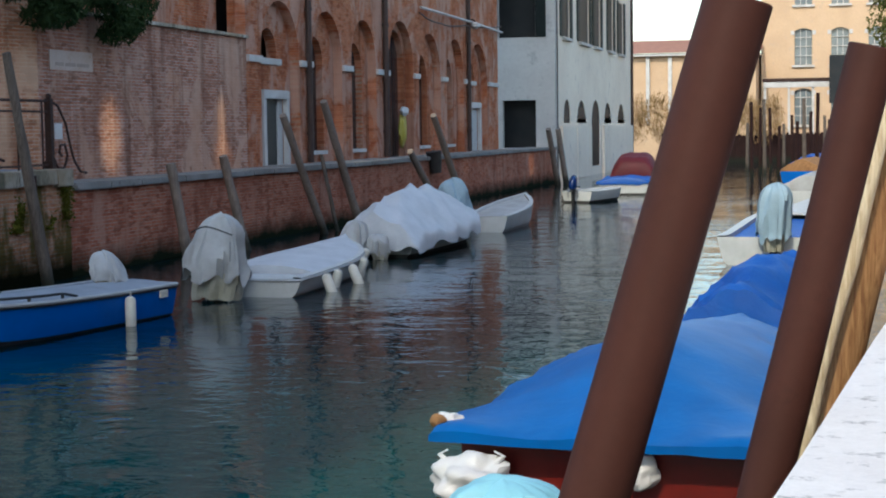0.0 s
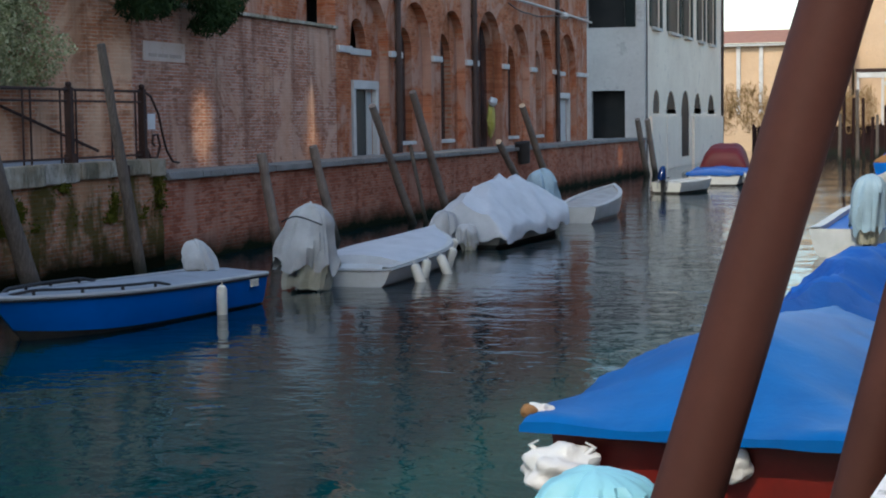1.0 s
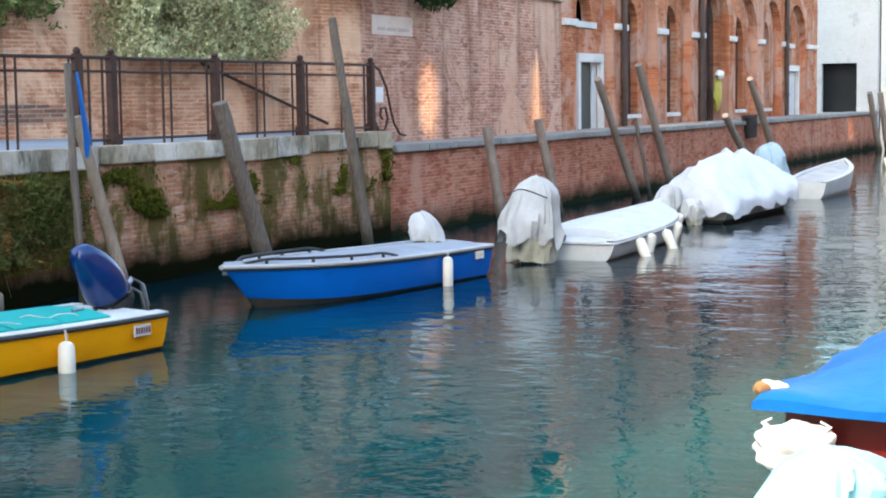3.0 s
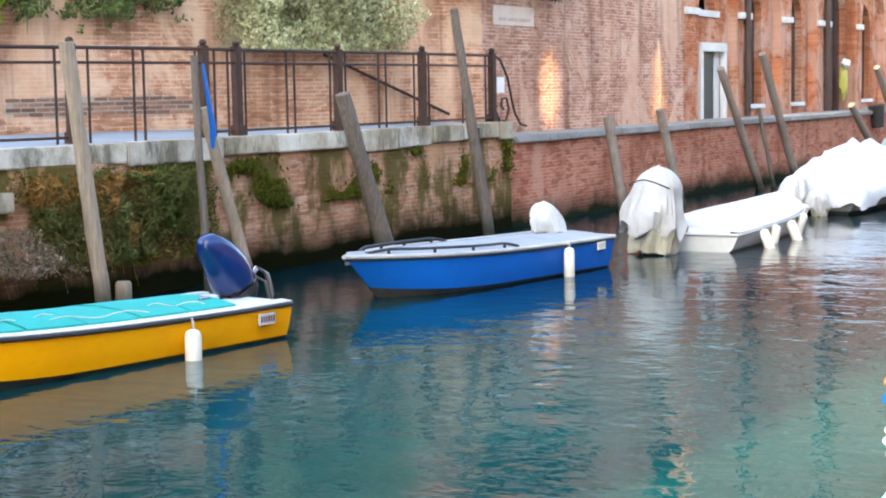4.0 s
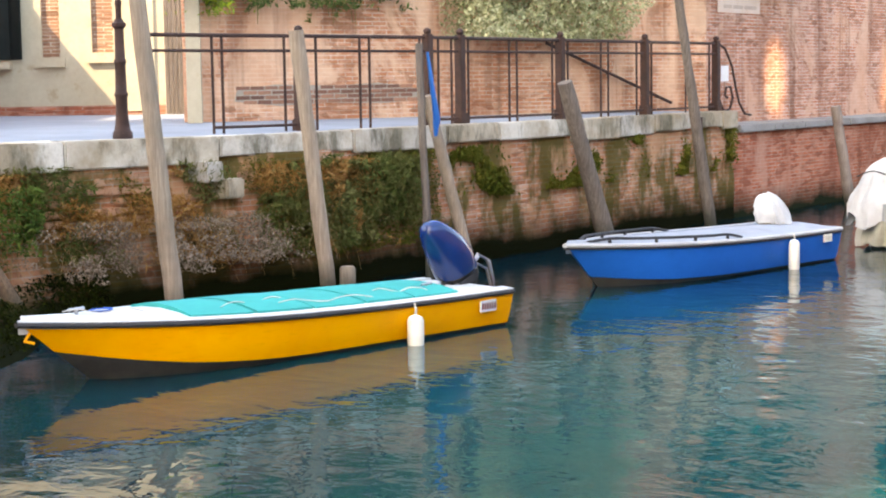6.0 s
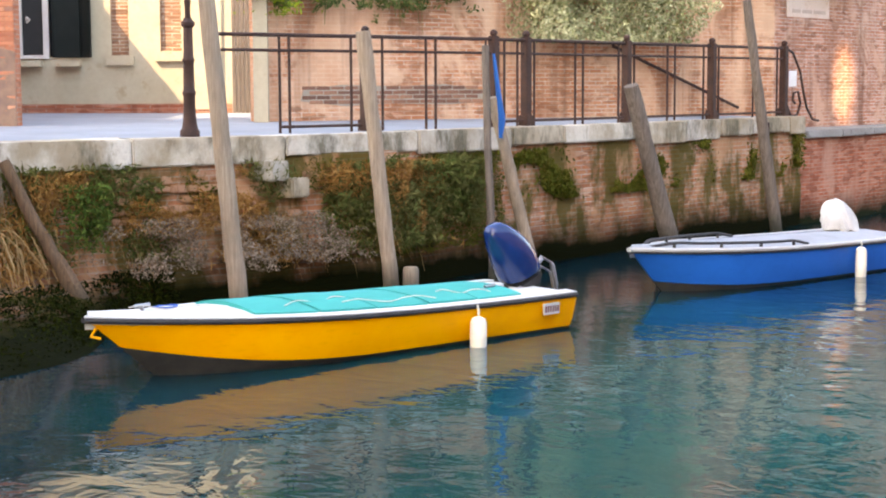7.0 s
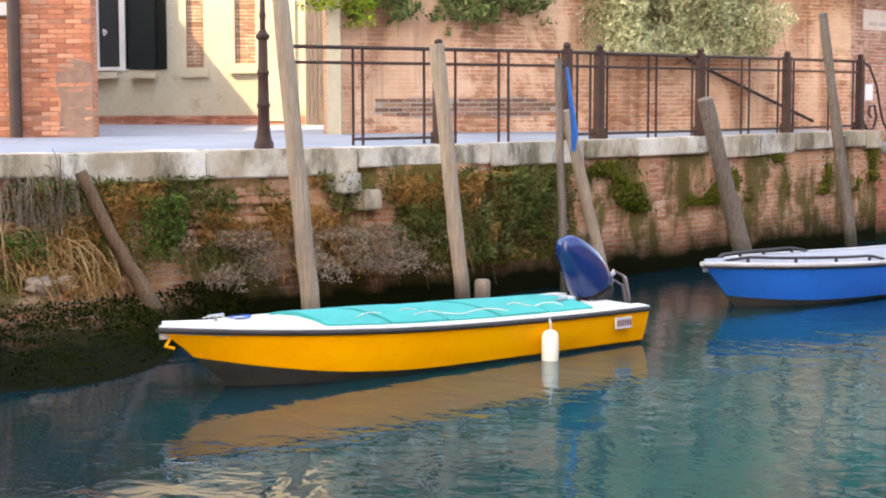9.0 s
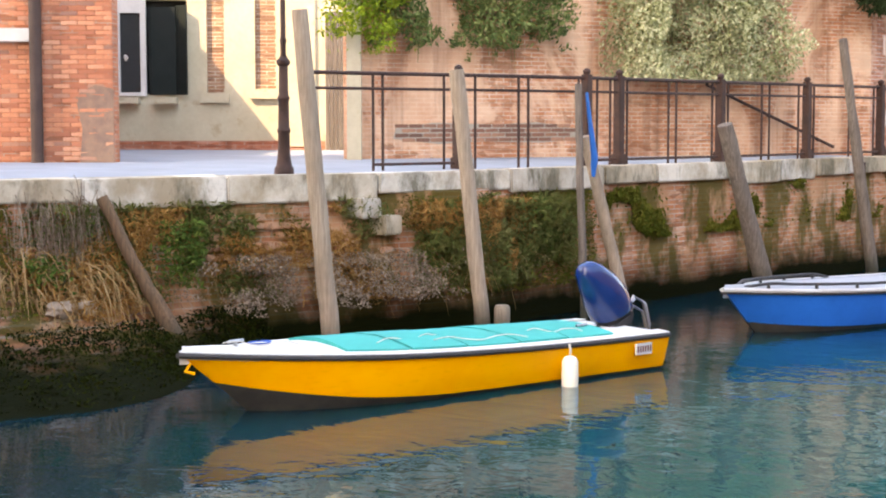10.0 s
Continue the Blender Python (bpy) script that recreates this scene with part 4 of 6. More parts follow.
# ---- boats ----
class Boat:
    """A small open boat. Local x from the stern to the bow, z from the water."""

    def __init__(self, name, label, stern, bow, beam, zs, zb, group="moored boats", full=0.5, power=2.2, rake=0.55, chine=0.13, stern_width=0.92, lift=0.0):
        s, b = Vector((*stern, 0)), Vector((*bow, 0))
        self.L, self.B, self.zs, self.zb, self.full, self.power, self.rake, self.chine_z, self.sw, self.lift = (b - s).length, beam, zs, zb, full, power, rake, chine, stern_width, lift
        self.thing = thing(name, label, "boat", s, math.degrees(math.atan2((b - s).y, (b - s).x)), group)

    def half(self, s):
        w = self.B / 2 * (self.sw + (1 - self.sw) * min(1, s / 0.4))
        if s > self.full:
            w *= 1 - ((s - self.full) / (1 - self.full)) ** self.power
        return max(w, 0.012)

    def sheer(self, s):
        return self.zs + (self.zb - self.zs) * s ** 1.8

    def chine(self, s):
        return self.chine_z * (0.5 + 0.6 * s + 2.2 * max(0, s - 0.72)) + self.lift * max(0.0, (s - 0.5) / 0.5) ** 1.8

    def at(self, s, z):
        k = max(0.0, 1 - (z + 0.25) / (self.sheer(s) + 0.25))
        return s * self.L - self.rake * k * max(0, s) ** 6

    def skin(self, name, mat, low, high, wl, wh, n=26, label=""):
        """A strip of hull on both sides, between two heights given along the boat."""
        bm = bmesh.new()
        sides = []
        for side in (1, -1):
            rows = []
            for i in range(n + 1):
                s = i / n
                h = self.half(s)
                a, b = low(s), high(s)
                row = []
                for t in (0, 0.25, 0.5, 0.75, 1):
                    z = a + (b - a) * t
                    row.append((self.at(s, z), side * h * (wl + (wh - wl) * (t ** 0.75)), z))
                rows.append(row)
            sides.append(grid(bm, rows))
        ends = [sides[0][0], sides[1][0]]
        for k in range(4):
            bm.faces.new((ends[0][k], ends[0][k + 1], ends[1][k + 1], ends[1][k]))
        bmesh.ops.remove_doubles(bm, verts=bm.verts, dist=0.004)
        return part(name, bm, mat, self.thing, label)

    def hull(self, top, bottom):
        self.skin("hull", top, self.chine, self.sheer, 0.86, 1.0)
        self.skin("bottom", bottom, lambda s: -0.28 + 0.05 * s, self.chine, 0.35, 0.855)

    def rail(self, mat, r=0.03, drop=0.0, name="rub_rail", out=0.0):
        for side in (1, -1):
            bm = bmesh.new()
            rod(bm, [(self.at(s, self.sheer(s)) + 0.01, side * (self.half(s) + out), self.sheer(s) - drop) for s in (i / 26 for i in range(27))], r, 8)
            part(name, bm, mat, self.thing)
        bm = bmesh.new()
        rod(bm, [(-0.01, -self.half(0) - out, self.zs - drop), (-0.01, self.half(0) + out, self.zs - drop)], r, 8)
        part(name, bm, mat, self.thing)

    def deck(self, name, mat, s0, s1, inset, lift, camber=0.05, n=18, label="", skirt=0.05):
        """A cambered surface between the gunwales."""
        bm = bmesh.new()
        rows = []
        for i in range(n + 1):
            s = s0 + (s1 - s0) * i / n
            h = max(self.half(s) - inset, 0.006)
            rows.append([(self.at(s, self.sheer(s)), h * t, self.sheer(s) + lift + camber * (1 - t * t)) for t in (-1, -0.8, -0.5, 0, 0.5, 0.8, 1)])
        vs = grid(bm, rows)
        loop = [r[0] for r in vs] + vs[-1][1:-1] + [r[-1] for r in vs[::-1]] + vs[0][-2:0:-1]
        low = [bm.verts.new(v.co - Vector((0, 0, skirt))) for v in loop]
        for k in range(len(loop)):
            j = (k + 1) % len(loop)
            bm.faces.new((loop[k], loop[j], low[j], low[k]))
        return part(name, bm, mat, self.thing, label)

    def gunwale(self, mat, width, s0=0.0, s1=1.0, lift=0.02):
        for side in (1, -1):
            bm = bmesh.new()
            rows = []
            for i in range(23):
                s = s0 + (s1 - s0) * i / 22
                h, z = self.half(s), self.sheer(s) + lift
                q = max(h - width, 0.004)
                x = self.at(s, self.sheer(s))
                rows.append([(x, side * h, z - 0.05), (x, side * h, z), (x, side * q, z + 0.01), (x, side * q, z - 0.12)])
            grid(bm, rows)
            part("gunwale", bm, mat, self.thing)

    def tarp(self, mat, s0, s1, over, ridge, hem, seed, label, name="tarpaulin", crease=0.05, n=44, swell=1.25, wide=1.04):
        """A sheet laid over the boat: ridge height along it, hanging over the gunwales to an uneven hem."""
        bm = bmesh.new()
        rows = []
        for i in range(n + 1):
            t = i / n
            s = s0 + (s1 - s0) * t
            sc = min(max(s, 0), 0.999)
            h = max(self.half(sc), 0.05) * wide + over
            zt = ridge(t)
            row = []
            for k in range(25):
                u = -1 + 2 * k / 24
                a = abs(u)
                edge = self.sheer(sc) + 0.04
                if a < 0.8:
                    q = a / 0.8
                    z = edge + (zt - edge) * (1 - q ** swell)
                    y = h * q
                else:
                    q = (a - 0.8) / 0.2
                    z = edge - q * hem * (1 + 0.6 * noise.noise(Vector((s * 7, seed, 4 if u > 0 else 9))))
                    y = h * (1 + 0.03 * q)
                x = s * self.L
                w = noise.noise(Vector((x * 1.6 + y * 2.2, y * 2.1, seed))) + 0.6 * noise.noise(Vector((x * 4.2, y * 3.8 - x, seed + 3)))
                ridge_fold = 0.35 - 1.6 * abs(noise.noise(Vector((x * 0.9 + y * 0.8, y * 1.5 - x * 0.35, seed + 8))))
                fold = crease * (0.4 * w + 1.1 * ridge_fold)
                row.append((x + 0.3 * fold, math.copysign(y, u) + 0.4 * fold, z + fold))
            rows.append(row)
        fall = [(p[0] - 0.05, p[1], min(p[2], self.sheer(0) - hem * (0.8 + 0.5 * noise.noise(Vector((p[1] * 3, seed, 0)))))) for p in rows[0]]
        mid = [(p[0] - 0.05, p[1], (p[2] + q[2]) / 2 + 0.02) for p, q in zip(rows[0], fall)]
        grid(bm, [fall, mid] + rows)
        return part(name, bm, mat, self.thing, label)


def fender(at, length=0.45, r=0.075, turn=(0, 0, 0), label="white inflated boat fender hanging on a rope", rope=0.2):
    f = thing("fender", label, "fender", at, 0, "boat fenders")
    f.matrix_world = pose(*at, *turn)
    bm = bmesh.new()
    prof = [(0.0, 0.35), (0.04, 0.8), (0.12, 1.0), (0.5, 1.03), (0.88, 1.0), (0.96, 0.8), (1.0, 0.35)]
    rod(bm, [(0, 0, -length * p) for p, _ in prof], [r * q for _, q in prof], 14)
    part("body", bm, M["fender"], f)
    bm = bmesh.new()
    rod(bm, [(0, 0, 0.0), (0.01, 0, rope * 0.5), (-0.01, 0, rope)], 0.012, 6)
    part("rope", bm, M["rope"], f)
    return f


def outboard(at, turn, cowl, label, tilt=0.0, scale=1.0):
    """An outboard motor: cowl, leg, bracket, skeg and tiller."""
    e = thing("outboard_motor", label, "outboard motor", at, turn, "outboard motors")
    m = Matrix.Rotation(radians(tilt), 4, "Y") @ Matrix.Scale(scale, 4)
    bm = bmesh.new()
    rings = []
    for z, lx, ly, cx in ((0.17, 0.185, 0.125, -0.05), (0.185, 0.20, 0.135, -0.05), (0.26, 0.206, 0.14, -0.045), (0.34, 0.205, 0.142, -0.04), (0.42, 0.195, 0.138, -0.027), (0.50, 0.178, 0.13, -0.01), (0.57, 0.158, 0.12, 0.012), (0.63, 0.133, 0.105, 0.032), (0.68, 0.105, 0.087, 0.046), (0.71, 0.075, 0.062, 0.053), (0.725, 0.04, 0.034, 0.056)):
        ring = []
        for k in range(36):
            t = k * math.tau / 36
            c, q = math.cos(t), math.sin(t)
            ring.append(bm.verts.new(m @ Vector((cx + lx * math.copysign(abs(c) ** 0.78, c), ly * math.copysign(abs(q) ** 0.78, q), z + 0.10 * c * lx))))
        rings.append(ring)
    for r, s in zip(rings, rings[1:]):
        for k in range(36):
            bm.faces.new((r[k], r[(k + 1) % 36], s[(k + 1) % 36], s[k]))
    bm.faces.new(rings[0][::-1])
    bm.faces.new(rings[-1])
    part("cowl", bm, cowl, e)
    bm = bmesh.new()
    box(bm, (-0.09, -0.05, -0.55), (0.07, 0.05, 0.18), m, 0.025)
    part("leg", bm, M["black_rubber"], e)
    bm = bmesh.new()
    box(bm, (0.04, -0.13, -0.12), (0.2, 0.13, 0.14), m, 0.02)
    part("bracket", bm, M["chrome"], e, "bare metal clamp bracket")
    bm = bmesh.new()
    rod(bm, [m @ Vector(p) for p in ((0.15, 0.03, 0.17), (0.42, 0.05, 0.24), (0.62, 0.05, 0.23))], [0.022, 0.02, 0.028], 8)
    part("tiller", bm, M["black_rubber"], e)
    bm = bmesh.new()
    box(bm, (-0.20, -0.11, 0.05), (0.12, 0.11, 0.165), m, 0.03)
    part("pan", bm, M["black_rubber"], e, "black moulded lower pan")
    for k, (dx, dz, dy) in enumerate(((0.0, 0.0, 0.06), (-0.09, 0.04, 0.0), (-0.16, -0.02, -0.06))):
        bm = bmesh.new()
        rod(bm, [m @ Vector(p) for p in ((-0.12, dy, 0.08), (-0.25 + dx, dy, 0.16 + dz), (-0.33 + dx, dy, 0.06 + dz), (-0.30 + dx, dy, -0.16))], 0.016, 7)
        part("cable", bm, M["chrome"], e, "bare metal cable loop")
    return e


def covered_motor(at, size, mat, label, seed, lean=0.0, name="shrouded_motor", square=0.85, taper=0.0):
    """A motor under a loose sheet with a ragged hem over a stained lower wrapping."""
    e = thing(name, label, "motor cover", at, 0, "shrouded motors")
    n = 64

    def wrap(prof, k0, ragged):
        bm = bmesh.new()
        rings = []
        for p, r in prof:
            ring = []
            r *= 1 - taper * p
            for k in range(n):
                t = k * math.tau / n
                c, q = math.cos(t), math.sin(t)
                crag = abs(noise.noise(Vector((c * 1.5 + k0 * 3.1, q * 1.5, p * 1.1)))) + 0.5 * abs(noise.noise(Vector((c * 3.6, q * 3.6 + k0, p * 2.0))))
                fold = 1.14 - 0.6 * crag + 0.05 * (1 - p) * math.sin(t * 6 + 4 * noise.noise(Vector((p * 2, k0, 0))))
                hem = ragged * noise.noise(Vector((c * 2.5, q * 2.5, k0))) * max(0, 1 - 3 * (p - prof[0][0]))
                x = math.copysign(abs(c) ** square, c)
                y = math.copysign(abs(q) ** square, q)
                ring.append(bm.verts.new((size[0] * r * fold * x + (lean - 0.10 * math.sin(k0)) * p * size[2], size[1] * r * fold * y,
                                          size[2] * (p + hem + 0.05 * noise.noise(Vector((c * 1.5, q * 1.5, k0 + p)))))))
            rings.append(ring)
        for r, g in zip(rings, rings[1:]):
            for k in range(n):
                bm.faces.new((r[k], r[(k + 1) % n], g[(k + 1) % n], g[k]))
        bm.faces.new(rings[-1])
        return bm

    part("sheet", wrap(((0.24, 1.0), (0.28, 0.98), (0.36, 1.0), (0.46, 1.02), (0.56, 1.0), (0.66, 0.96), (0.76, 0.90), (0.85, 0.80), (0.92, 0.66), (0.97, 0.45), (0.99, 0.25), (1.0, 0.04)), seed, 0.22), mat, e)
    part("lower_wrap", wrap(((0.0, 0.62), (0.08, 0.66), (0.18, 0.7), (0.3, 0.7), (0.4, 0.3)), seed + 4, 0.02), M["stained_tarp"], e, "stained lower wrapping")
    bm = bmesh.new()
    box(bm, (-size[0] * 0.25, -size[1] * 0.2, -0.35), (size[0] * 0.25, size[1] * 0.2, size[2] * 0.3), None, 0.02)
    part("motor_leg", bm, M["fouled"], e)
    return e


def on_boat(boat, s, side, z, out=0.0):
    """A world place on a boat's flank."""
    return boat.thing.matrix_world @ Vector((boat.at(s, z), side * (boat.half(s) + out), z))


def plate(boat, s, side, w, h, z, back, bars):
    """A registration plate: a small board whose writing is plain bars."""
    board = thing("registration_plate", "small white boat registration plate with dark marks", "plate", group="registration plates")
    a, b = on_boat(boat, s - w / boat.L / 2, side, z, 0.002), on_boat(boat, s + w / boat.L / 2, side, z, 0.002)
    along = (b - a).normalized()
    upw = Vector((0, 0, 1))
    out = along.cross(upw) * (1 if side > 0 else -1)
    if out.dot((boat.thing.matrix_world.to_3x3() @ Vector((0, side, 0)))) < 0:
        out = -out
    mid = (a + b) / 2 + out * 0.012
    def at(u, v, d):
        return mid + along * u + upw * v + out * d
    bm = bmesh.new()
    prism(bm, [(-w / 2, -h / 2), (w / 2, -h / 2), (w / 2, h / 2), (-w / 2, h / 2)], -0.02, 0.004, at)
    part("board", bm, back, board, smooth=False)
    for i in range(6):
        u = -w * 0.40 + w * 0.8 * i / 5
        bm = bmesh.new()
        prism(bm, [(u - w * 0.045, -h * 0.28), (u + w * 0.045, -h * 0.28), (u + w * 0.045, h * 0.28), (u - w * 0.045, h * 0.28)], 0.005, 0.008, at)
        part("bar", bm, bars, board, smooth=False)


def line(name, points, r, mat, label, category="rope", group="", sag=0.0, n=14):
    """A rope or rod, smooth through its points."""
    pts = [Vector(p) for p in points]
    fine = []
    for i in range(n * (len(pts) - 1) + 1):
        t = i / n
        k = min(int(t), len(pts) - 2)
        f = t - k
        p0, p1, p2, p3 = pts[max(k - 1, 0)], pts[k], pts[k + 1], pts[min(k + 2, len(pts) - 1)]
        q = 0.5 * ((2 * p1) + (p2 - p0) * f + (2 * p0 - 5 * p1 + 4 * p2 - p3) * f * f + (3 * p1 - p0 - 3 * p2 + p3) * f ** 3)
        q.z -= sag * math.sin(math.pi * f)
        fine.append(q)
    bm = bmesh.new()
    rod(bm, fine, r, 7)
    return tagged(part(name, bm, mat), label, category, group)


# ---- boats along the far wall ----
yb = Boat("motorboat", "bright yellow wooden motorboat with white deck and teal cover", (-10.93, 14.36), (-11.78, 8.8), 1.62, 0.40, 0.60, rake=1.0, chine=0.06, lift=0.20)
yb.hull(M["yellow"], M["fouled"])
yb.rail(M["black_rubber"], 0.026, 0.015)
yb.gunwale(M["white"], 0.17)
yb.deck("foredeck", M["white"], 0.62, 0.995, 0.02, 0.0, 0.07, label="white foredeck")
for i in range(5):
    yb.deck("cover_board", M["teal"], 0.13 + 0.122 * i, 0.245 + 0.122 * i, 0.15, 0.045 + 0.006 * (i % 2), 0.065, n=6, label="teal painted cover board")
yb.deck("stern_deck", M["white"], 0.005, 0.12, 0.03, 0.0, 0.02)
outboard(yb.thing.matrix_world @ Vector((0.06, -0.05, 0.30)), -99, M["engine"], "glossy dark blue outboard motor tilted on the stern", 24, 1.32)
fender(on_boat(yb, 0.285, 1, yb.sheer(0.2) - 0.10, 0.085), 0.47, 0.085, rope=0.12)
plate(yb, 0.075, 1, 0.24, 0.12, 0.27, M["white"], M["red"])
for i, (s0, w0, s1, w1) in enumerate(((0.93, 0.1, 0.8, 0.3), (0.55, 0.5, 0.35, 0.62), (0.5, 0.2, 0.66, 0.4), (0.3, 0.3, 0.2, 0.55))):
    pts = []
    for k in range(7):
        t = k / 6
        q = s0 + (s1 - s0) * t
        pts.append(yb.thing.matrix_world @ Vector((q * yb.L, w0 + (w1 - w0) * t + 0.02 * math.sin(k * 2.1 + i), yb.sheer(q) + 0.10 + 0.02 * math.sin(k * 1.7))))
    line("mooring_rope", pts, 0.006, M["rope"], "thin pale rope lying on the deck", group="deck ropes")
coil = [yb.thing.matrix_world @ Vector((yb.L * 0.86 + (0.10 + 0.015 * (k // 8)) * math.cos(k * math.pi / 4), 0.1 + (0.09 + 0.015 * (k // 8)) * math.sin(k * math.pi / 4), yb.sheer(0.86) + 0.095 + 0.006 * (k // 8))) for k in range(14)]
line("coiled_rope", coil, 0.006, M["deep_tarp"], "blue mooring rope coiled on the foredeck", group="deck ropes", n=4)
# bow shackle, yellow and black
bm = bmesh.new()
m = yb.thing.matrix_world
rod(bm, [m @ Vector((yb.L - 0.10, 0.02, 0.50)), m @ Vector((yb.L - 0.03, 0.05, 0.44)), m @ Vector((yb.L - 0.10, 0.1, 0.42))], 0.015, 8)
tagged(part("bow_shackle", bm, M["yellow"]), "small yellow bow shackle", "shackle")
for s in (0.9, 0.16):
    bm = bmesh.new()
    p = m @ Vector((s * yb.L, 0.3 if s < 0.5 else 0.05, yb.sheer(s) + 0.06))
    rod(bm, [p + Vector((0, -0.09, 0.05)), p + Vector((0, 0.09, 0.05))], 0.016, 8)
    rod(bm, [p + Vector((0, 0, -0.02)), p + Vector((0, 0, 0.05))], 0.02, 8)
    tagged(part("cleat", bm, M["chrome"]), "small metal cleat on the deck", "cleat", "boat cleats")

bb = Boat("motorboat", "bright blue motorboat with a weathered grey deck", (-10.43, 22.09), (-11.28, 16.98), 1.58, 0.46, 0.58, rake=0.85, chine=0.05, lift=0.06)
bb.hull(M["blue"], M["fouled"])
bb.rail(M["black_rubber"], 0.018, 0.03)
bb.rail(M["grey_tarp"], 0.028, -0.005, "gunwale_strip")
bb.gunwale(M["grey_deck"], 0.15)
bb.deck("deck", M["grey_deck"], 0.01, 0.995, 0.05, 0.0, 0.07, label="weathered grey deck")
covered_motor(bb.thing.matrix_world @ Vector((0.50, -0.1, 0.40)), (0.27, 0.23, 0.58), M["grey_tarp"], "pale grey hood over a small outboard motor", 3, -0.22, square=0.55, taper=0.3)
fender(on_boat(bb, 0.268, 1, 0.42, 0.085), 0.46, 0.075, rope=0.08)
plate(bb, 0.075, 1, 0.2, 0.11, 0.36, M["fender"], M["rope"])
for side, s0, s1 in ((1, 0.47, 0.955), (-1, 0.45, 0.955)):
    pts = []
    for k in range(9):
        s = s0 + (s1 - s0) * k / 8
        pts.append(bb.thing.matrix_world @ Vector((s * bb.L - 0.05, side * max(0.03, (bb.half(s) - 0.10)), bb.sheer(s) + (0.03 if k in (0, 8) else 0.085))))
    rail = line("deck_rail", pts, 0.020, M["black_rubber"], "black tubular rail on the foredeck", "rail", "deck rails")
    for p in pts[1:8:2]:
        bm = bmesh.new()
        rod(bm, [p + Vector((0, 0, 0.0)), p + Vector((0, 0, -0.12))], [0.02, 0.03], 8)
        part("stanchion", bm, M["black_rubber"], rail)

wb = Boat("motorboat", "white open motorboat with grey water stains", (-9.56, 24.5), (-9.78, 30.6), 1.95, 0.31, 0.52, full=0.45, rake=0.5, chine=0.06)
wb.hull(M["white"], M["white"])
wb.gunwale(M["white"], 0.14)
wb.rail(M["grey_tarp"], 0.02, 0.03)
wb.deck("cover", M["white_tarp"], 0.14, 0.97, 0.1, 0.03, 0.12, label="pale cover sheet", skirt=0.2)
wb.deck("stern_box", M["white"], 0.005, 0.135, 0.05, -0.03, 0.03)
covered_motor((-9.90, 23.95, 0.04), (0.60, 0.46, 1.36), M["grey_tarp"], "grey-white sheet tied over an outboard motor", 2, 0.16, taper=0.36)
line("tie_cord", [(-10.22, 23.72, 1.12), (-9.86, 23.5, 1.22), (-9.48, 23.62, 1.08)], 0.012, M["black_rubber"], "dark cord tied round the motor sheet", "cord")
for s, lean in ((0.16, 20), (0.28, -14), (0.40, 22), (0.58, -20), (0.80, -26)):
    fender(on_boat(wb, s, -1, wb.sheer(s) - 0.02, 0.09), 0.52, 0.085, (0, -lean, 0), rope=0.06)

tb = Boat("motorboat", "boat tented under a wrinkled white sheet", (-9.75, 32.6), (-9.35, 39.0), 1.75, 0.42, 0.62, full=0.5)
tb.hull(M["white"], M["fouled"])
tb.tarp(M["white_tarp"], -0.05, 0.97, 0.12, lambda t: 0.72 + 0.70 * math.sin(math.pi * min(1, t * 0.95 + 0.10)) ** 0.8, 0.26, 3, "wrinkled white plastic sheet", crease=0.17, swell=1.2)
covered_motor((-10.1, 31.95, 0.0), (0.28, 0.28, 0.82), M["grey_tarp"], "stained sheet over a small outboard motor", 5)
covered_motor((-9.55, 32.0, 0.0), (0.24, 0.24, 0.55), M["grey_tarp"], "stained bundle hanging at the stern", 15)

sk = Boat("skiff", "small white skiff with a grey inside", (-9.3, 40.75), (-9.2, 45.8), 1.35, 0.42, 0.82, full=0.45)
sk.hull(M["white"], M["white"])
sk.gunwale(M["white"], 0.12)
sk.deck("inside", M["grey_tarp"], 0.02, 0.97, 0.1, -0.04, 0.02)
covered_motor((-9.9, 40.3, 0.0), (0.44, 0.40, 1.42), M["sky_tarp"], "pale blue sheet over an outboard motor", 8)

dg = Boat("dinghy", "small white dinghy by the palace", (-9.6, 57.2), (-8.5, 60.2), 1.35, 0.4, 0.5)
dg.hull(M["white"], M["fouled"])
dg.gunwale(M["white"], 0.1)
dg.deck("inside", M["grey_tarp"], 0.02, 0.97, 0.08, -0.03, 0.02)
outboard((-9.7, 57.0, 0.35), 70, M["engine"], "dark blue outboard motor on the dinghy", 0, 0.9)
rb = Boat("motorboat", "white boat with blue and dark red covers", (-8.75, 63.6), (-8.9, 71.0), 2.2, 0.5, 0.8)
rb.hull(M["white"], M["fouled"])
rb.tarp(M["deep_tarp"], 0.0, 0.5, 0.05, lambda t: 0.70, 0.10, 6, "blue tarpaulin")
rb.tarp(M["red_tarp"], 0.4, 0.85, 0.0, lambda t: 1.0 + 0.62 * math.sin(math.pi * t) ** 0.4, 0.05, 16, "dark red canopy", name="canopy", wide=0.9, swell=5.0)
for s in (0.06, 0.2):
    fender(on_boat(rb, s, -1, 0.5, 0.1), 0.4, 0.1, label="dark rubber fender on a boat", rope=0.05)

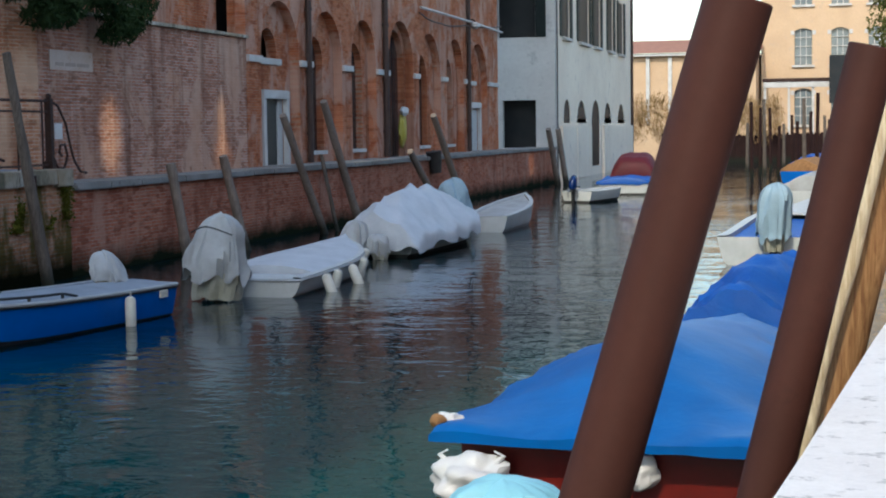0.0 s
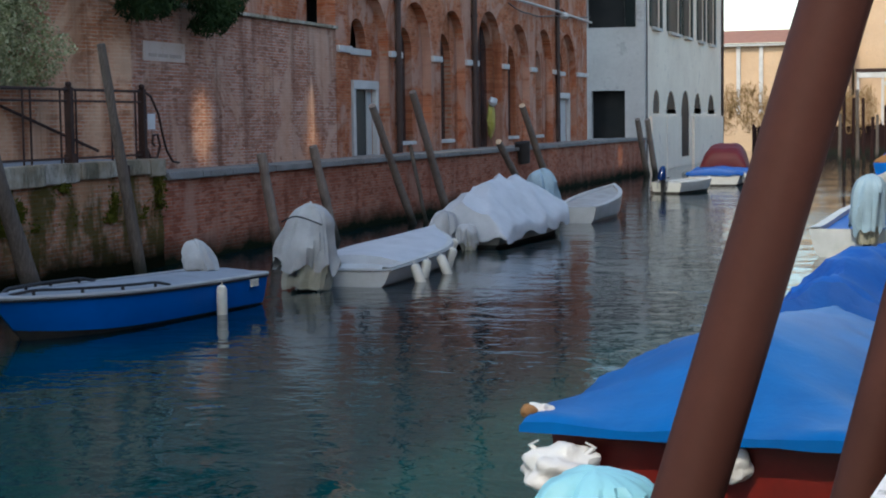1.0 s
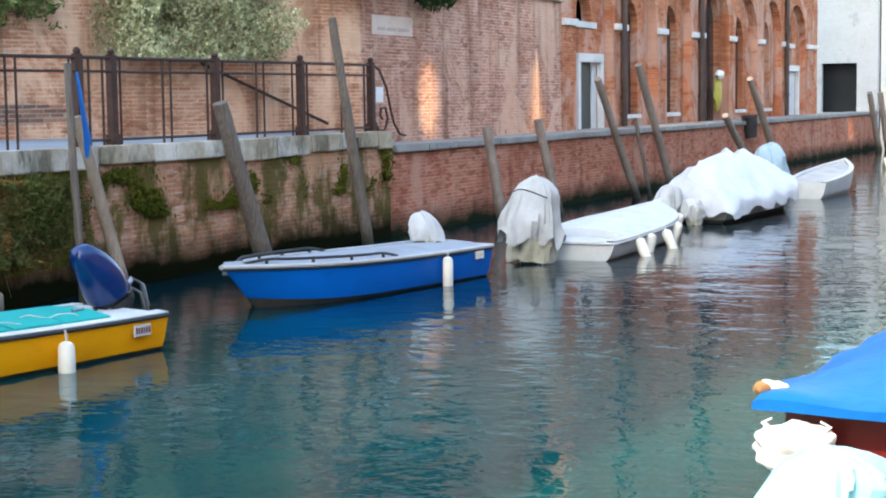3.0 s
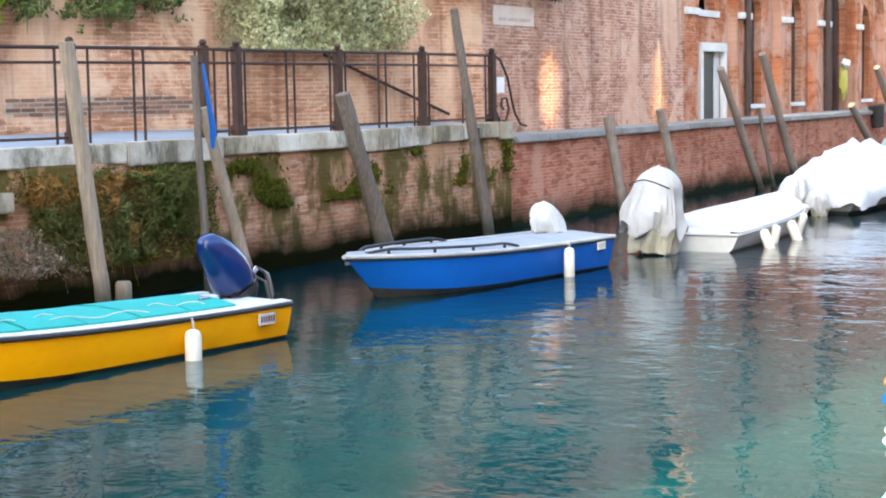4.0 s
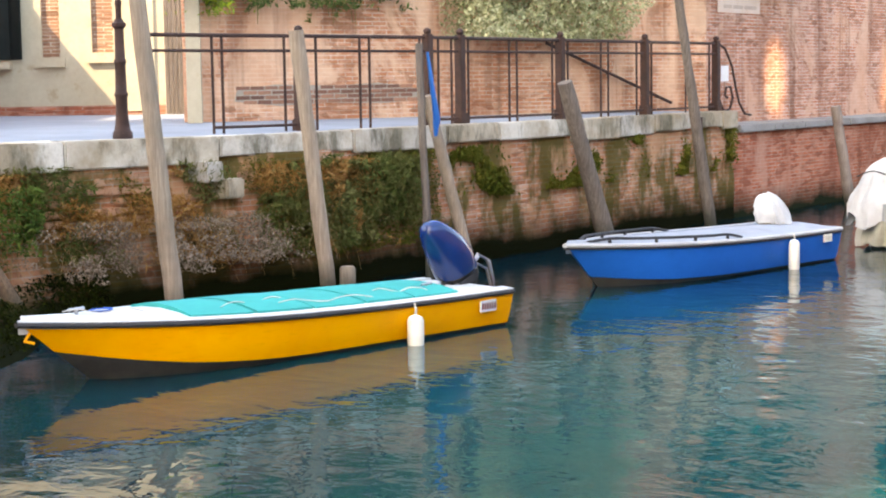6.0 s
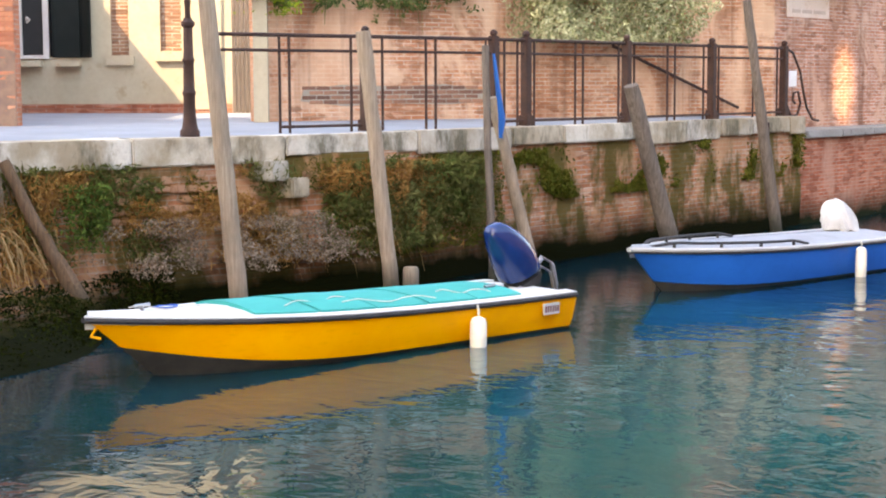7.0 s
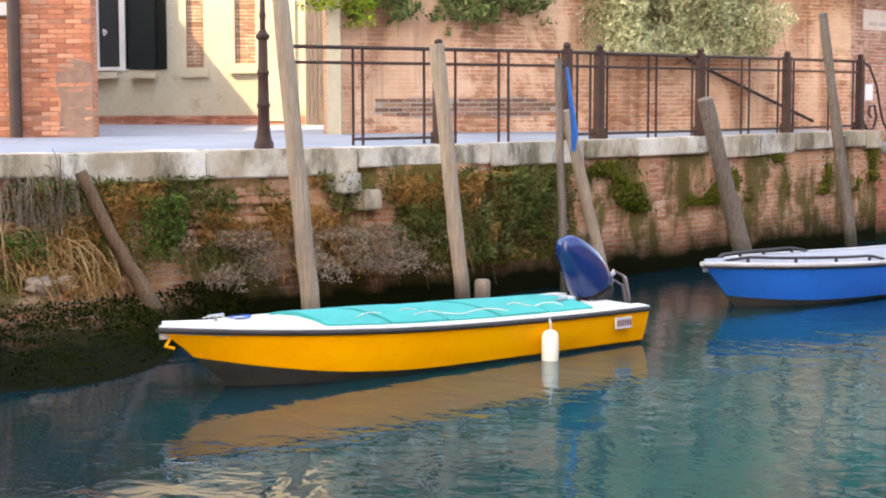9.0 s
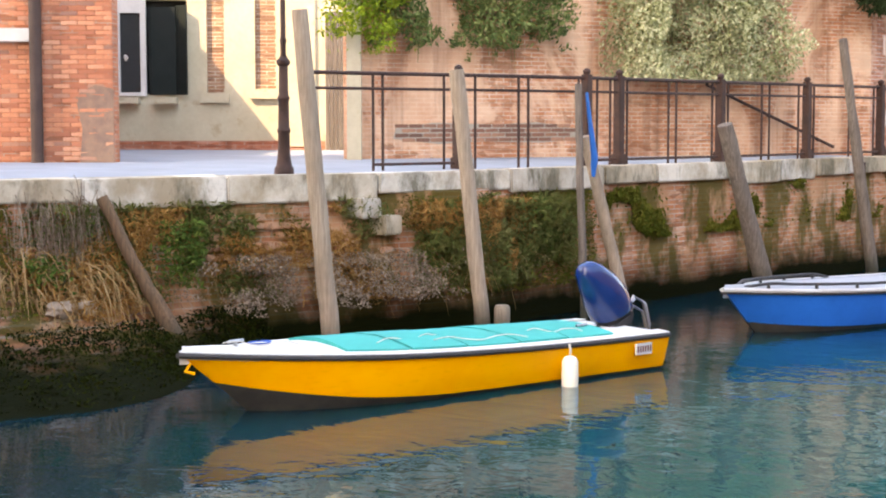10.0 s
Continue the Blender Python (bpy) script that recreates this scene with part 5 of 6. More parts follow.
# ---- boats along the near bank ----
nb = Boat("motorboat", "red wooden boat under a bright blue tarpaulin", (-1.47, 9.75), (-0.95, 15.2), 1.98, 0.78, 0.82, full=0.45, chine=0.15, stern_width=0.97)
nb.hull(M["red"], M["red"])
nb.rail(M["bright_wood"], 0.022, 0.05)
nb.tarp(M["blue_tarp"], -0.035, 0.97, 0.05, lambda t: 0.84 + 0.42 * min(1, t * 3.6) ** 0.8 - 0.5 * max(0, t - 0.38), 0.05, 7, "bright blue tarpaulin, taut and sloping", crease=0.05, swell=1.12)
db = Boat("motorboat", "boat under crumpled deep blue canvas", (-1.05, 16.2), (-0.45, 21.0), 1.5, 0.6, 0.8, full=0.45)
db.hull(M["white"], M["fouled"])
db.tarp(M["deep_tarp"], -0.04, 0.97, 0.06, lambda t: 0.95 + 0.28 * math.sin(math.pi * min(1, t + 0.1)), 0.3, 11, "crumpled deep blue canvas", crease=0.20)
fb = Boat("motorboat", "white motorboat moored along the near bank", (-1.6, 31.3), (-0.9, 38.6), 2.0, 0.55, 0.9)
fb.hull(M["white"], M["white"])
fb.gunwale(M["white"], 0.2)
fb.deck("inside", M["deep_tarp"], 0.02, 0.6, 0.2, -0.06, 0.02, label="blue cockpit cover")
fb.deck("foredeck", M["white"], 0.6, 0.99, 0.02, 0.0, 0.1)
covered_motor((-1.42, 31.0, 0.30), (0.30, 0.32, 1.3), M["sky_tarp"], "grey sheet over an outboard motor", 12, taper=-0.3)
cm = Boat("motorboat", "boat with a turquoise motor hood beside the parapet", (-1.75, 8.15), (-1.5, 3.2), 1.3, 0.45, 0.6)
cm.hull(M["white"], M["fouled"])
cm.gunwale(M["white"], 0.14)
cm.deck("inside", M["grey_tarp"], 0.03, 0.97, 0.1, -0.1, 0.02)
covered_motor((-1.76, 7.88, 0.30), (0.36, 0.30, 0.62), M["cyan_tarp"], "pale turquoise canvas over a motor", 4)
for y, hull, deck, label in ((74.0, "blue", "bright_wood", "blue and brown wooden boat far down the canal"), (84.0, "white", "deep_tarp", "white boat with a blue cover far down the canal"), (52.0, "white", "grey_tarp", "pale boat along the near bank")):
    b = Boat("motorboat", label, (-2.2 if y > 60 else -1.3, y), (-1.2 if y > 60 else -0.6, y + 7), 2.0, 0.6, 1.0)
    b.hull(M[hull], M["fouled"])
    b.gunwale(M[deck], 0.2)
    b.tarp(M[deck], 0.05, 0.6, 0.0, lambda t: 1.15, 0.1, y, "boat cover", crease=0.1)


# ---- bags and small things on the red boat ----
def bag(at, size, seed, label, tied=True):
    """A thin plastic bag: swollen body, crumpled neck and two handles."""
    b = thing("plastic_bag", label, "plastic bag", at, 0, "plastic bags")
    bm = bmesh.new()
    v = blob(bm, (0, 0, 0), size, 0.22, seed, 4)
    for p in v:
        p.co += 0.05 * size[0] * Vector((noise.noise(p.co * 22), noise.noise(p.co * 22 + Vector((5, 0, 0))), noise.noise(p.co * 22 + Vector((0, 9, 0)))))
    part("body", bm, M["bag"], b)
    for k in (-1, 1) if tied else ():
        bm = bmesh.new()
        w = size[0]
        rod(bm, [(k * w * 0.55, 0, size[2] * 0.6), (k * w * 0.85, 0.01, size[2] * 1.05), (k * w * 0.62, 0, size[2] * 1.25)], [w * 0.10, w * 0.07, w * 0.03], 8)
        part("handle", bm, M["bag"], b)
    return b


bag((-2.28, 9.55, 0.52), (0.24, 0.18, 0.15), 1, "crumpled white plastic bag hanging from the boat's corner")
bag((-2.50, 9.85, 0.82), (0.10, 0.08, 0.07), 2, "small white bag with brown contents on the tarpaulin", False)
bag((-1.22, 9.62, 0.60), (0.09, 0.07, 0.11), 3, "small white plastic bag tied to the gunwale", False)
bm = bmesh.new()
blob(bm, (-2.55, 9.78, 0.845), (0.052, 0.045, 0.045), 0.15, 6, 3)
tagged(part("coiled_cloth", bm, M["bright_wood"]), "brown cloth bundle beside the bag", "cloth")


# ---- railing on the campo's edge ----
def rail_x(y):
    return -14.62 if y > 18 else -14.62 - 0.20 * (18 - y)


RAIL = tagged(new("railing"), "rust-brown iron railing with square posts along the quay", "railing", kind="")
TOP = 1.30
for y in (16.1, 18.46, 19.25, 21.99, 24.72, 27.39):
    bm = bmesh.new()
    x = rail_x(y)
    box(bm, (x - 0.065, y - 0.065, QUAY_Z - 0.01), (x + 0.065, y + 0.065, QUAY_Z + TOP + 0.03), None, 0.012)
    box(bm, (x - 0.085, y - 0.085, QUAY_Z - 0.01), (x + 0.085, y + 0.085, QUAY_Z + 0.16), None, 0.012)
    blob(bm, (x, y, QUAY_Z + TOP + 0.07), (0.06, 0.06, 0.055), 0, 0, 2)
    part("post", bm, M["iron"], RAIL)
stops = [13.75, 14.73, 16.1, 18.46, 19.25, 21.99, 24.72, 27.39]
for a, b in zip(stops, stops[1:]):
    for z in (TOP - 0.02, TOP - 0.22) + ((0.08,) if a not in (13.75, 16.1) else ()):
        bm = bmesh.new()
        rod(bm, [(rail_x(a), a, QUAY_Z + z), (rail_x(b), b, QUAY_Z + z)], 0.02 if z < 1.2 else 0.026, 8)
        part("rail", bm, M["iron"], RAIL)
for y in (14.73, 14.88, 15.86, 16.38, 17.13, 17.30, 18.27, 18.71, 19.03, 19.45, 20.53, 20.74, 21.75, 22.21, 23.24, 23.48, 24.43, 24.95, 26.2, 27.12):
    bm = bmesh.new()
    x = rail_x(y)
    rod(bm, [(x, y, QUAY_Z - 0.01), (x, y, QUAY_Z + TOP - 0.02)], 0.019, 8)
    part("bar", bm, M["iron"], RAIL)
# scrolls at its end
sc = thing("iron_scroll", "curled wrought-iron scroll at the railing's end", "ironwork")
for pts in ([(27.45, 3.35), (27.75, 3.25), (28.05, 2.9), (28.2, 2.5), (28.35, 2.2), (28.6, 1.98), (28.85, 1.95)],
            [(27.47, 2.7), (27.5, 2.3), (27.7, 2.06), (27.95, 2.08), (28.08, 2.3), (27.98, 2.52), (27.8, 2.5), (27.76, 2.36), (27.86, 2.3)]):
    bm = bmesh.new()
    rod(bm, [(-14.62, y, z) for y, z in pts], 0.024, 8)
    part("scroll", bm, M["iron"], sc)
bm = bmesh.new()
box(bm, (-14.585, 27.52, 2.62), (-14.575, 27.82, 2.92))
tagged(part("paper_notice", bm, M["bag"], smooth=False), "small white paper notice tied to the railing", "notice")
# a sloping iron handrail on the garden wall
line("handrail", [campo(3.9, 3.38, -0.12), campo(0.9, 2.22, -0.12)], 0.03, M["iron"], "sloping iron handrail fixed to the brick wall", "handrail")
bm = bmesh.new()
for u, z in ((3.6, 3.27), (2.4, 2.80), (1.2, 2.34)):
    rod(bm, [campo(u, z, -0.12), campo(u, z, 0.02)], 0.018, 6)
tagged(part("handrail_bracket", bm, M["iron"]), "small iron brackets of the handrail", "bracket")

# ---- street lamp ----
lamp = thing("street_lamp", "dark cast-iron street lamp post on the quay", "street lamp", (-15.22, 13.12, QUAY_Z))
for prof, name in (([(0.0, 0.125), (0.07, 0.12), (0.10, 0.10), (0.18, 0.085), (0.30, 0.075), (0.5, 0.072), (0.52, 0.084), (0.55, 0.084), (0.57, 0.070), (0.9, 0.064), (0.92, 0.076), (0.95, 0.076), (0.97, 0.062), (1.33, 0.056), (1.36, 0.085), (1.40, 0.085), (1.42, 0.06), (1.45, 0.05)], "base"), ([(1.45, 0.036), (1.6, 0.034), (1.62, 0.042), (1.66, 0.042), (1.68, 0.033), (3.4, 0.028)], "pole")):
    bm = bmesh.new()
    rod(bm, [(0, 0, z) for z, _ in prof], [r for _, r in prof], 12)
    part(name, bm, M["iron"], lamp)
bm = bmesh.new()
rod(bm, [(0, 0, z) for z in (3.4, 3.45, 3.9, 3.95, 4.1)], [0.06, 0.12, 0.19, 0.22, 0.03], 6)
part("lantern", bm, M["glass"], lamp, "glass lantern")

# ---- signs ----
def bars(name, label, category, place, w, h, back, ink, rows_of):
    s = thing(name, label, category)
    bm = bmesh.new()
    prism(bm, [(-w / 2, -h / 2), (w / 2, -h / 2), (w / 2, h / 2), (-w / 2, h / 2)], -0.012, 0.03, place)
    part("board", bm, back, s, smooth=False)
    for v, spans in rows_of:
        for a, b in spans:
            bm = bmesh.new()
            prism(bm, [(a, v - 0.035), (b, v - 0.035), (b, v + 0.035), (a, v + 0.035)], -0.017, -0.0125, place)
            part("bar", bm, ink, s, smooth=False)
    return s


sign_paint = worn("sign_paint", (0.66, 0.52, 0.43), (0.60, 0.43, 0.33), 2.0, 0.9, 0, 0.1, (0.52, 0.33, 0.22))
sign_ink = worn("sign_ink", (0.50, 0.38, 0.31), (0.44, 0.33, 0.27), 6, 0.9)
bars("street_sign", "faded white painted street sign on the wall", "sign", lambda u, v, d: Vector((FACE_X - d + 0.008, 29.85 + u, 4.20 + v)), 1.85, 0.40, sign_paint, sign_ink,
     [(-0.08, [(-0.7, -0.35), (-0.28, 0.15), (0.22, 0.75)])])

# ---- things on the arcade facade ----
bm = bmesh.new()
v = blob(bm, (0, 0, 0), (0.10, 0.42, 0.62), 0.25, 9, 3)
for p in v:
    p.co.y *= 0.75 + 0.35 * (0.62 - p.co.z)
    p.co += Vector((-15.52, 55.1, 2.75))
tagged(part("hanging_jacket", bm, cloth("yellow_cloth", (0.42, 0.34, 0.05), (0.30, 0.24, 0.04))), "yellow-green oilskin hung at the doorway", "jacket")
bm = bmesh.new()
blob(bm, (-15.45, 55.1, 3.38), (0.14, 0.3, 0.16), 0.2, 4, 3)
tagged(part("white_cloth", bm, M["bag"]), "white cloth over the hanging oilskin", "cloth")
line("wall_pipe", [(FACE_X + 0.25, 56.5, 7.15), (FACE_X + 0.25, 64, 7.1), (FACE_X + 0.25, 70.4, 7.0)], 0.05, M["trim_stone"], "pale pipe running along the facade", "pipe")
line("wall_cable", [(FACE_X + 0.2, 56.5, 6.95), (FACE_X + 0.2, 59.5, 6.75), (FACE_X + 0.2, 63.5, 6.9), (FACE_X + 0.2, 70.4, 7.25)], 0.03, M["pipe"], "dark sagging cable on the facade", "cable", sag=0.05)
wl = thing("wall_lamp", "small white wall lamp on a bracket", "wall lamp", (FACE_X + 0.35, 64.75, 6.95))
bm = bmesh.new()
rod(bm, [(-0.35, 0, 0.2), (-0.1, 0, 0.28), (0.02, 0, 0.16)], 0.03, 8)
part("bracket", bm, M["iron"], wl)
bm = bmesh.new()
rod(bm, [(0, 0, 0.16), (0, 0, 0.10), (0, 0, -0.02), (0, 0, -0.12)], [0.06, 0.16, 0.2, 0.08], 12)
part("shade", bm, M["trim_stone"], wl)
bm = bmesh.new()
rod(bm, [(-14.15, 54.2, 1.95), (-14.1, 54.3, 1.2)], [0.28, 0.2], 12)
tagged(part("quay_bundle", bm, M["black_rubber"]), "dark bundle hanging over the quay wall", "bundle")
bm = bmesh.new()
rod(bm, [(-13.3, 15.04, -0.5), (-13.3, 15.05, 0.37), (-13.3, 15.05, 0.40)], [0.11, 0.10, 0.08], 10)
tagged(part("post_stub", bm, M["pole_wood"]), "sawn-off pale post stub at the bank's foot", "post stub")
# stone steps set in the bank
for y, z in ((14.0, 1.74), (14.28, 1.52)):
    bm = bmesh.new()
    box(bm, (edge_at(y) - 0.2, y - 0.17, z - 0.25), (edge_at(y) + 0.26, y + 0.15, z), None, 0.02)
    tagged(part("trim_stone_step", bm, M["istria"]), "pale stone block projecting from the bank", "stone", kind="structure")
line("wall_conduit", [(WALL_X + 0.14, 25.95, 1.98), (WALL_X + 0.14, 25.95, 1.2), (WALL_X + 0.14, 25.95, 0.5)], 0.025, M["iron"], "thin dark iron conduit down the quay wall", "pipe")
# blue cloth wound on the thin pole
bm = bmesh.new()
rod(bm, [(-13.66, 17.22, 3.1), (-13.62, 17.27, 2.6), (-13.6, 17.32, 2.2), (-13.6, 17.3, 1.95)], [0.02, 0.035, 0.055, 0.025], 9)
tagged(part("cloth_wrap", bm, M["blue_tarp"]), "strip of blue cloth wound round a pole", "cloth")
# ---- planting ----
def leaves(name, mat, label, category, spots, size, seed, droop=0.0, long=1.0):
    """Many small leaves: spots give a centre, a spread and a count."""
    rnd = np.random.default_rng(seed)
    verts, faces = [], []
    for centre, spread, count in spots:
        for p in rnd.normal(0, 1, (count, 3)):
            length = np.linalg.norm(p)
            if length > 1.6:
                p = p * 1.6 / length
            c = np.array(centre) + p * np.array(spread) * 0.62
            a = rnd.normal(0, 1, 3)
            a[2] -= droop * 2
            a /= np.linalg.norm(a)
            b = np.cross(a, rnd.normal(0, 1, 3))
            b /= np.linalg.norm(b) + 1e-6
            s = size * rnd.uniform(0.6, 1.4)
            k = len(verts)
            n = np.cross(a, b) * s * 0.18
            verts += [c - a * s * long, c + b * s * 0.42 + n, c + a * s * long, c - b * s * 0.42 + n]
            faces.append((k, k + 1, k + 2, k + 3))
    me = bpy.data.meshes.new(name)
    me.from_pydata([tuple(map(float, v)) for v in verts], [], faces)
    me.materials.append(mat)
    return tagged(new(name, me), label, category, kind="stuff")


def stems(name, mat, label, category, roots, seed, reach, fall, r=0.008, n=6):
    """Thin dry stalks that spring out and hang."""
    rnd = np.random.default_rng(seed)
    bm = bmesh.new()
    for root, count in roots:
        for _ in range(count):
            d = rnd.normal(0, 1, 3)
            p = np.array(root) + rnd.normal(0, 1, 3) * np.array((0.05, 0.22, 0.12))
            go = np.array((abs(d[0]) * 0.4 + 0.15, d[1] * 0.35, d[2] * 0.3 + 0.1)) * reach
            pts = []
            for k in range(n):
                t = k / (n - 1)
                pts.append(p + go * t + np.array((0, 0, -fall * t * t * rnd.uniform(0.7, 1.3))))
            rod(bm, pts, [r * (1 - 0.7 * k / (n - 1)) for k in range(n)], 4, False)
    return tagged(part(name, bm, mat, smooth=False), label, category, kind="stuff")


def bank(y, z, out=0.1):
    return (edge_at(y) + out + foot(y, z) + max(0, (1.25 - z)) * (0.3 + 0.9 * max(0, min(1, (11.5 - y) / 3))) * max(0.0, min(1.0, (18 - y) / 8)), y, z)


def scatter(name, mat, label, category, place, u0, u1, v0, v1, count, size, seed, depth=0.2, cut=0.0, freq=1.6, edge=0.25, droop=0.3, long=1.0):
    """Leaves over a stretch of wall, thinned by a noise so that the outline and the gaps are uneven."""
    rnd = np.random.default_rng(seed)
    spots = []
    while len(spots) < count:
        u, v = rnd.uniform(u0, u1), rnd.uniform(v0, v1)
        k = noise.noise(Vector((u * freq, v * freq, seed))) + 0.5 * noise.noise(Vector((u * freq * 3, v * freq * 3, seed)))
        rim = min((u - u0) / (u1 - u0), (u1 - u) / (u1 - u0), (v - v0) / (v1 - v0)) / edge
        if k > cut + 0.55 * (1 - min(1, rim)) or (rnd.random() < 0.03 and k > cut - 0.2):
            thick = depth * (0.25 + max(0, k - cut + 0.3))
            spots.append((tuple(place(u, v, -thick * rnd.random())), (0.02, 0.02, 0.02), 1))
    return leaves(name, mat, label, category, spots, size, seed, droop, long)


def bank_at(u, v, d):
    return Vector(bank(u, v, 0.02 - d))


def tuft_at(u, v, d):
    return Vector((WALL_X + 0.02 - d, u, v))


scatter("ivy", M["ivy"], "grey-green ivy hanging thick over the brick wall", "ivy", campo, 2.5, 6.2, 3.42, 6.2, 30000, 0.040, 1, 0.8, -0.95, 1.1, 0.06)
scatter("climber", M["leaf"], "yellow-green climber at the wall's end, leaves painted bright as sunlit", "climber", lambda u, v, d: campo(u, v, d * 1.6 - 0.1), 10.0, 11.55, 3.8, 5.8, 4600, 0.044, 2, 0.5, -0.40, 1.3, 0.2)
scatter("ivy", M["creeper"], "dark green creeper along the wall top", "ivy", campo, 6.9, 10.7, 3.95, 6.2, 9000, 0.050, 3, 0.5, -0.45, 1.0, 0.25)
stems("creeper", M["creeper"], "thin creeper trails hanging on the brick wall", "creeper", [(tuple(campo(u, 4.5, -0.05)), 7) for u in (8.0, 8.5, 9.6)], 4, 0.3, 0.6, 0.012)
trails = []
for u, v, drop in ((8.0, 4.6, 0.75), (8.5, 4.7, 0.95), (8.8, 4.5, 0.5), (9.6, 4.4, 0.5), (7.3, 4.6, 0.45)):
    for k in range(9):
        trails.append((tuple(campo(u + 0.06 * math.sin(k * 1.3 + u * 5) + 0.03 * k, v - drop * k / 8, -0.06)), (0.05, 0.05, 0.05), 9))
leaves("creeper", M["creeper"], "leafy creeper tendrils hanging on the brick wall", "creeper", trails, 0.034, 61, 0.4)
leaves("pine_branch", M["dark_leaf"], "dark overhanging branches above the wall", "branch",
       [((-14.8, y, z), (0.4, 0.42, 0.24), 360) for y, z in ((28.2, 5.0), (27.6, 4.95), (28.6, 5.15), (29.2, 5.5), (30.4, 5.3), (31.2, 5.0), (30.8, 4.8), (26.5, 5.4), (27.3, 5.6), (31.9, 5.5), (31.6, 5.2), (27.9, 5.3), (29.9, 5.6))], 0.05, 5, 0.5, 2.4)
bm = bmesh.new()
rod(bm, [(-16.0, 27.5, 6.0), (-14.9, 29.2, 5.7), (-14.7, 31.0, 5.4), (-14.7, 32.0, 5.3)], [0.07, 0.05, 0.03, 0.01], 6)
tagged(part("bough", bm, M["dark_pole"]), "dark bough leaning over the wall", "bough")
# the bank: moss, weeds, dead stalks and seedheads, in drifts
M["moss"] = leaf_mat("moss", (0.040, 0.054, 0.006), (0.075, 0.085, 0.010), (0.13, 0.105, 0.018))
M["rust_weed"] = leaf_mat("rust_weed", (0.14, 0.060, 0.014), (0.26, 0.12, 0.028), (0.40, 0.22, 0.075))
scatter("bank_moss", M["moss"], "dark green moss and low weeds on the bank", "moss", bank_at, 5.5, 18.4, 0.42, 1.76, 17000, 0.024, 21, 0.16, 0.02, 0.7, 0.05, 0.2)
# near-black tones put the foot's shade into the weed's colour
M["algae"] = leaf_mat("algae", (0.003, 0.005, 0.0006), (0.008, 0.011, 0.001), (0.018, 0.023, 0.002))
scatter("bank_algae", M["algae"], "wet black-green weed on the bank's foot, shade painted into it", "algae", bank_at, 5.0, 12.6, 0.02, 0.50, 18000, 0.028, 29, 0.12, -0.5, 1.2, 0.02, 0.2)
scatter("bank_weeds", M["weed"], "olive weeds growing on the bank", "weeds", bank_at, 6.5, 18.2, 0.50, 1.76, 11000, 0.024, 22, 0.32, 0.08, 0.8, 0.08, 0.2, 2.2)
scatter("dry_weeds", M["rust_weed"], "brown dry weeds on the bank", "weeds", bank_at, 6.0, 17.4, 0.42, 1.68, 13000, 0.018, 23, 0.40, 0.0, 0.8, 0.08, 0.2, 3.6)
scatter("bank_weeds", M["weed"], "dense olive weeds behind the yellow boat", "weeds", bank_at, 14.7, 17.8, 0.55, 1.68, 8000, 0.024, 24, 0.40, -0.18, 1.0, 0.15, 0.1, 2.4)
scatter("bank_bush", M["bush"], "fresh green bushy weeds in the bank", "weeds", lambda u, v, d: bank_at(u, v, d - 0.15), 11.1, 11.9, 0.75, 1.55, 1000, 0.036, 25, 0.35, -0.2, 1.5, 0.25, 0.1)
scatter("bank_bush", M["bush"], "fresh green weeds low in the bank", "weeds", lambda u, v, d: bank_at(u, v, d - 0.15), 9.6, 10.1, 0.7, 1.2, 320, 0.036, 26, 0.3, -0.2, 1.5, 0.25, 0.1)
scatter("seedheads", M["seedhead"], "dry grey seedheads on the bank", "seedheads", lambda u, v, d: bank_at(u, v, d - 0.2), 11.3, 15.6, 0.42, 1.10, 6500, 0.020, 27, 0.45, -0.08, 2.2, 0.2, 0.0)
scatter("wall_tufts", M["moss"], "green tufts hanging below the coping", "weeds", tuft_at, 17.8, 27.3, 0.95, 1.73, 5200, 0.034, 28, 0.16, 0.20, 0.75, 0.05, 0.7)
stems("dry_stalks", M["straw"], "pale dry stalks hanging from the bank", "stalks", [(bank(y, z), 34) for y, z in ((9.5, 0.95), (9.9, 1.0), (10.2, 1.05), (10.5, 1.0), (10.75, 0.95), (10.9, 0.8), (10.3, 0.75), (10.0, 0.7), (10.6, 0.7))], 10, 0.62, 0.55, 0.009)
stems("dry_roots", M["seedhead"], "grey tangle of dry roots under the coping", "roots", [(bank(y, z), 60) for y, z in ((10.0, 1.7), (10.2, 1.7), (10.35, 1.7), (10.5, 1.75), (10.6, 1.7), (10.3, 1.45))], 11, 0.28, 0.65, 0.005)
stems("bank_stalks", M["straw"], "brown dry stalks among the seedheads", "stalks", [(bank(y, z), 22) for y, z in ((12.0, 0.9), (12.6, 1.0), (13.1, 1.0), (13.6, 0.9), (14.2, 0.85), (14.9, 0.8), (15.6, 0.9), (16.3, 0.9))], 12, 0.36, 0.3, 0.004)
post("dead_trunk", [(edge_at(y) + d, y, z) for y, z, d in ((11.2, -0.3, 1.1), (11.12, 0.14, 0.9), (11.05, 0.64, 0.6), (10.86, 1.1, 0.45), (10.64, 1.84, 0.25))], (0.11, 0.06), wood("dead_wood", (0.17, 0.105, 0.06), (0.07, 0.045, 0.03)), "dead leaning trunk with a broken top in the bank", "", "dead trunk", 10, 21, 0.12)
bm = bmesh.new()
for k, y in enumerate((9.45, 9.75)):
    blob(bm, bank(y + 0.45, 0.62, 0.2), (0.1, 0.18, 0.09), 0.3, 30 + k, 3)
tagged(part("root_stump", bm, M["pole_wood"]), "pale broken root stump in the bank", "stump")

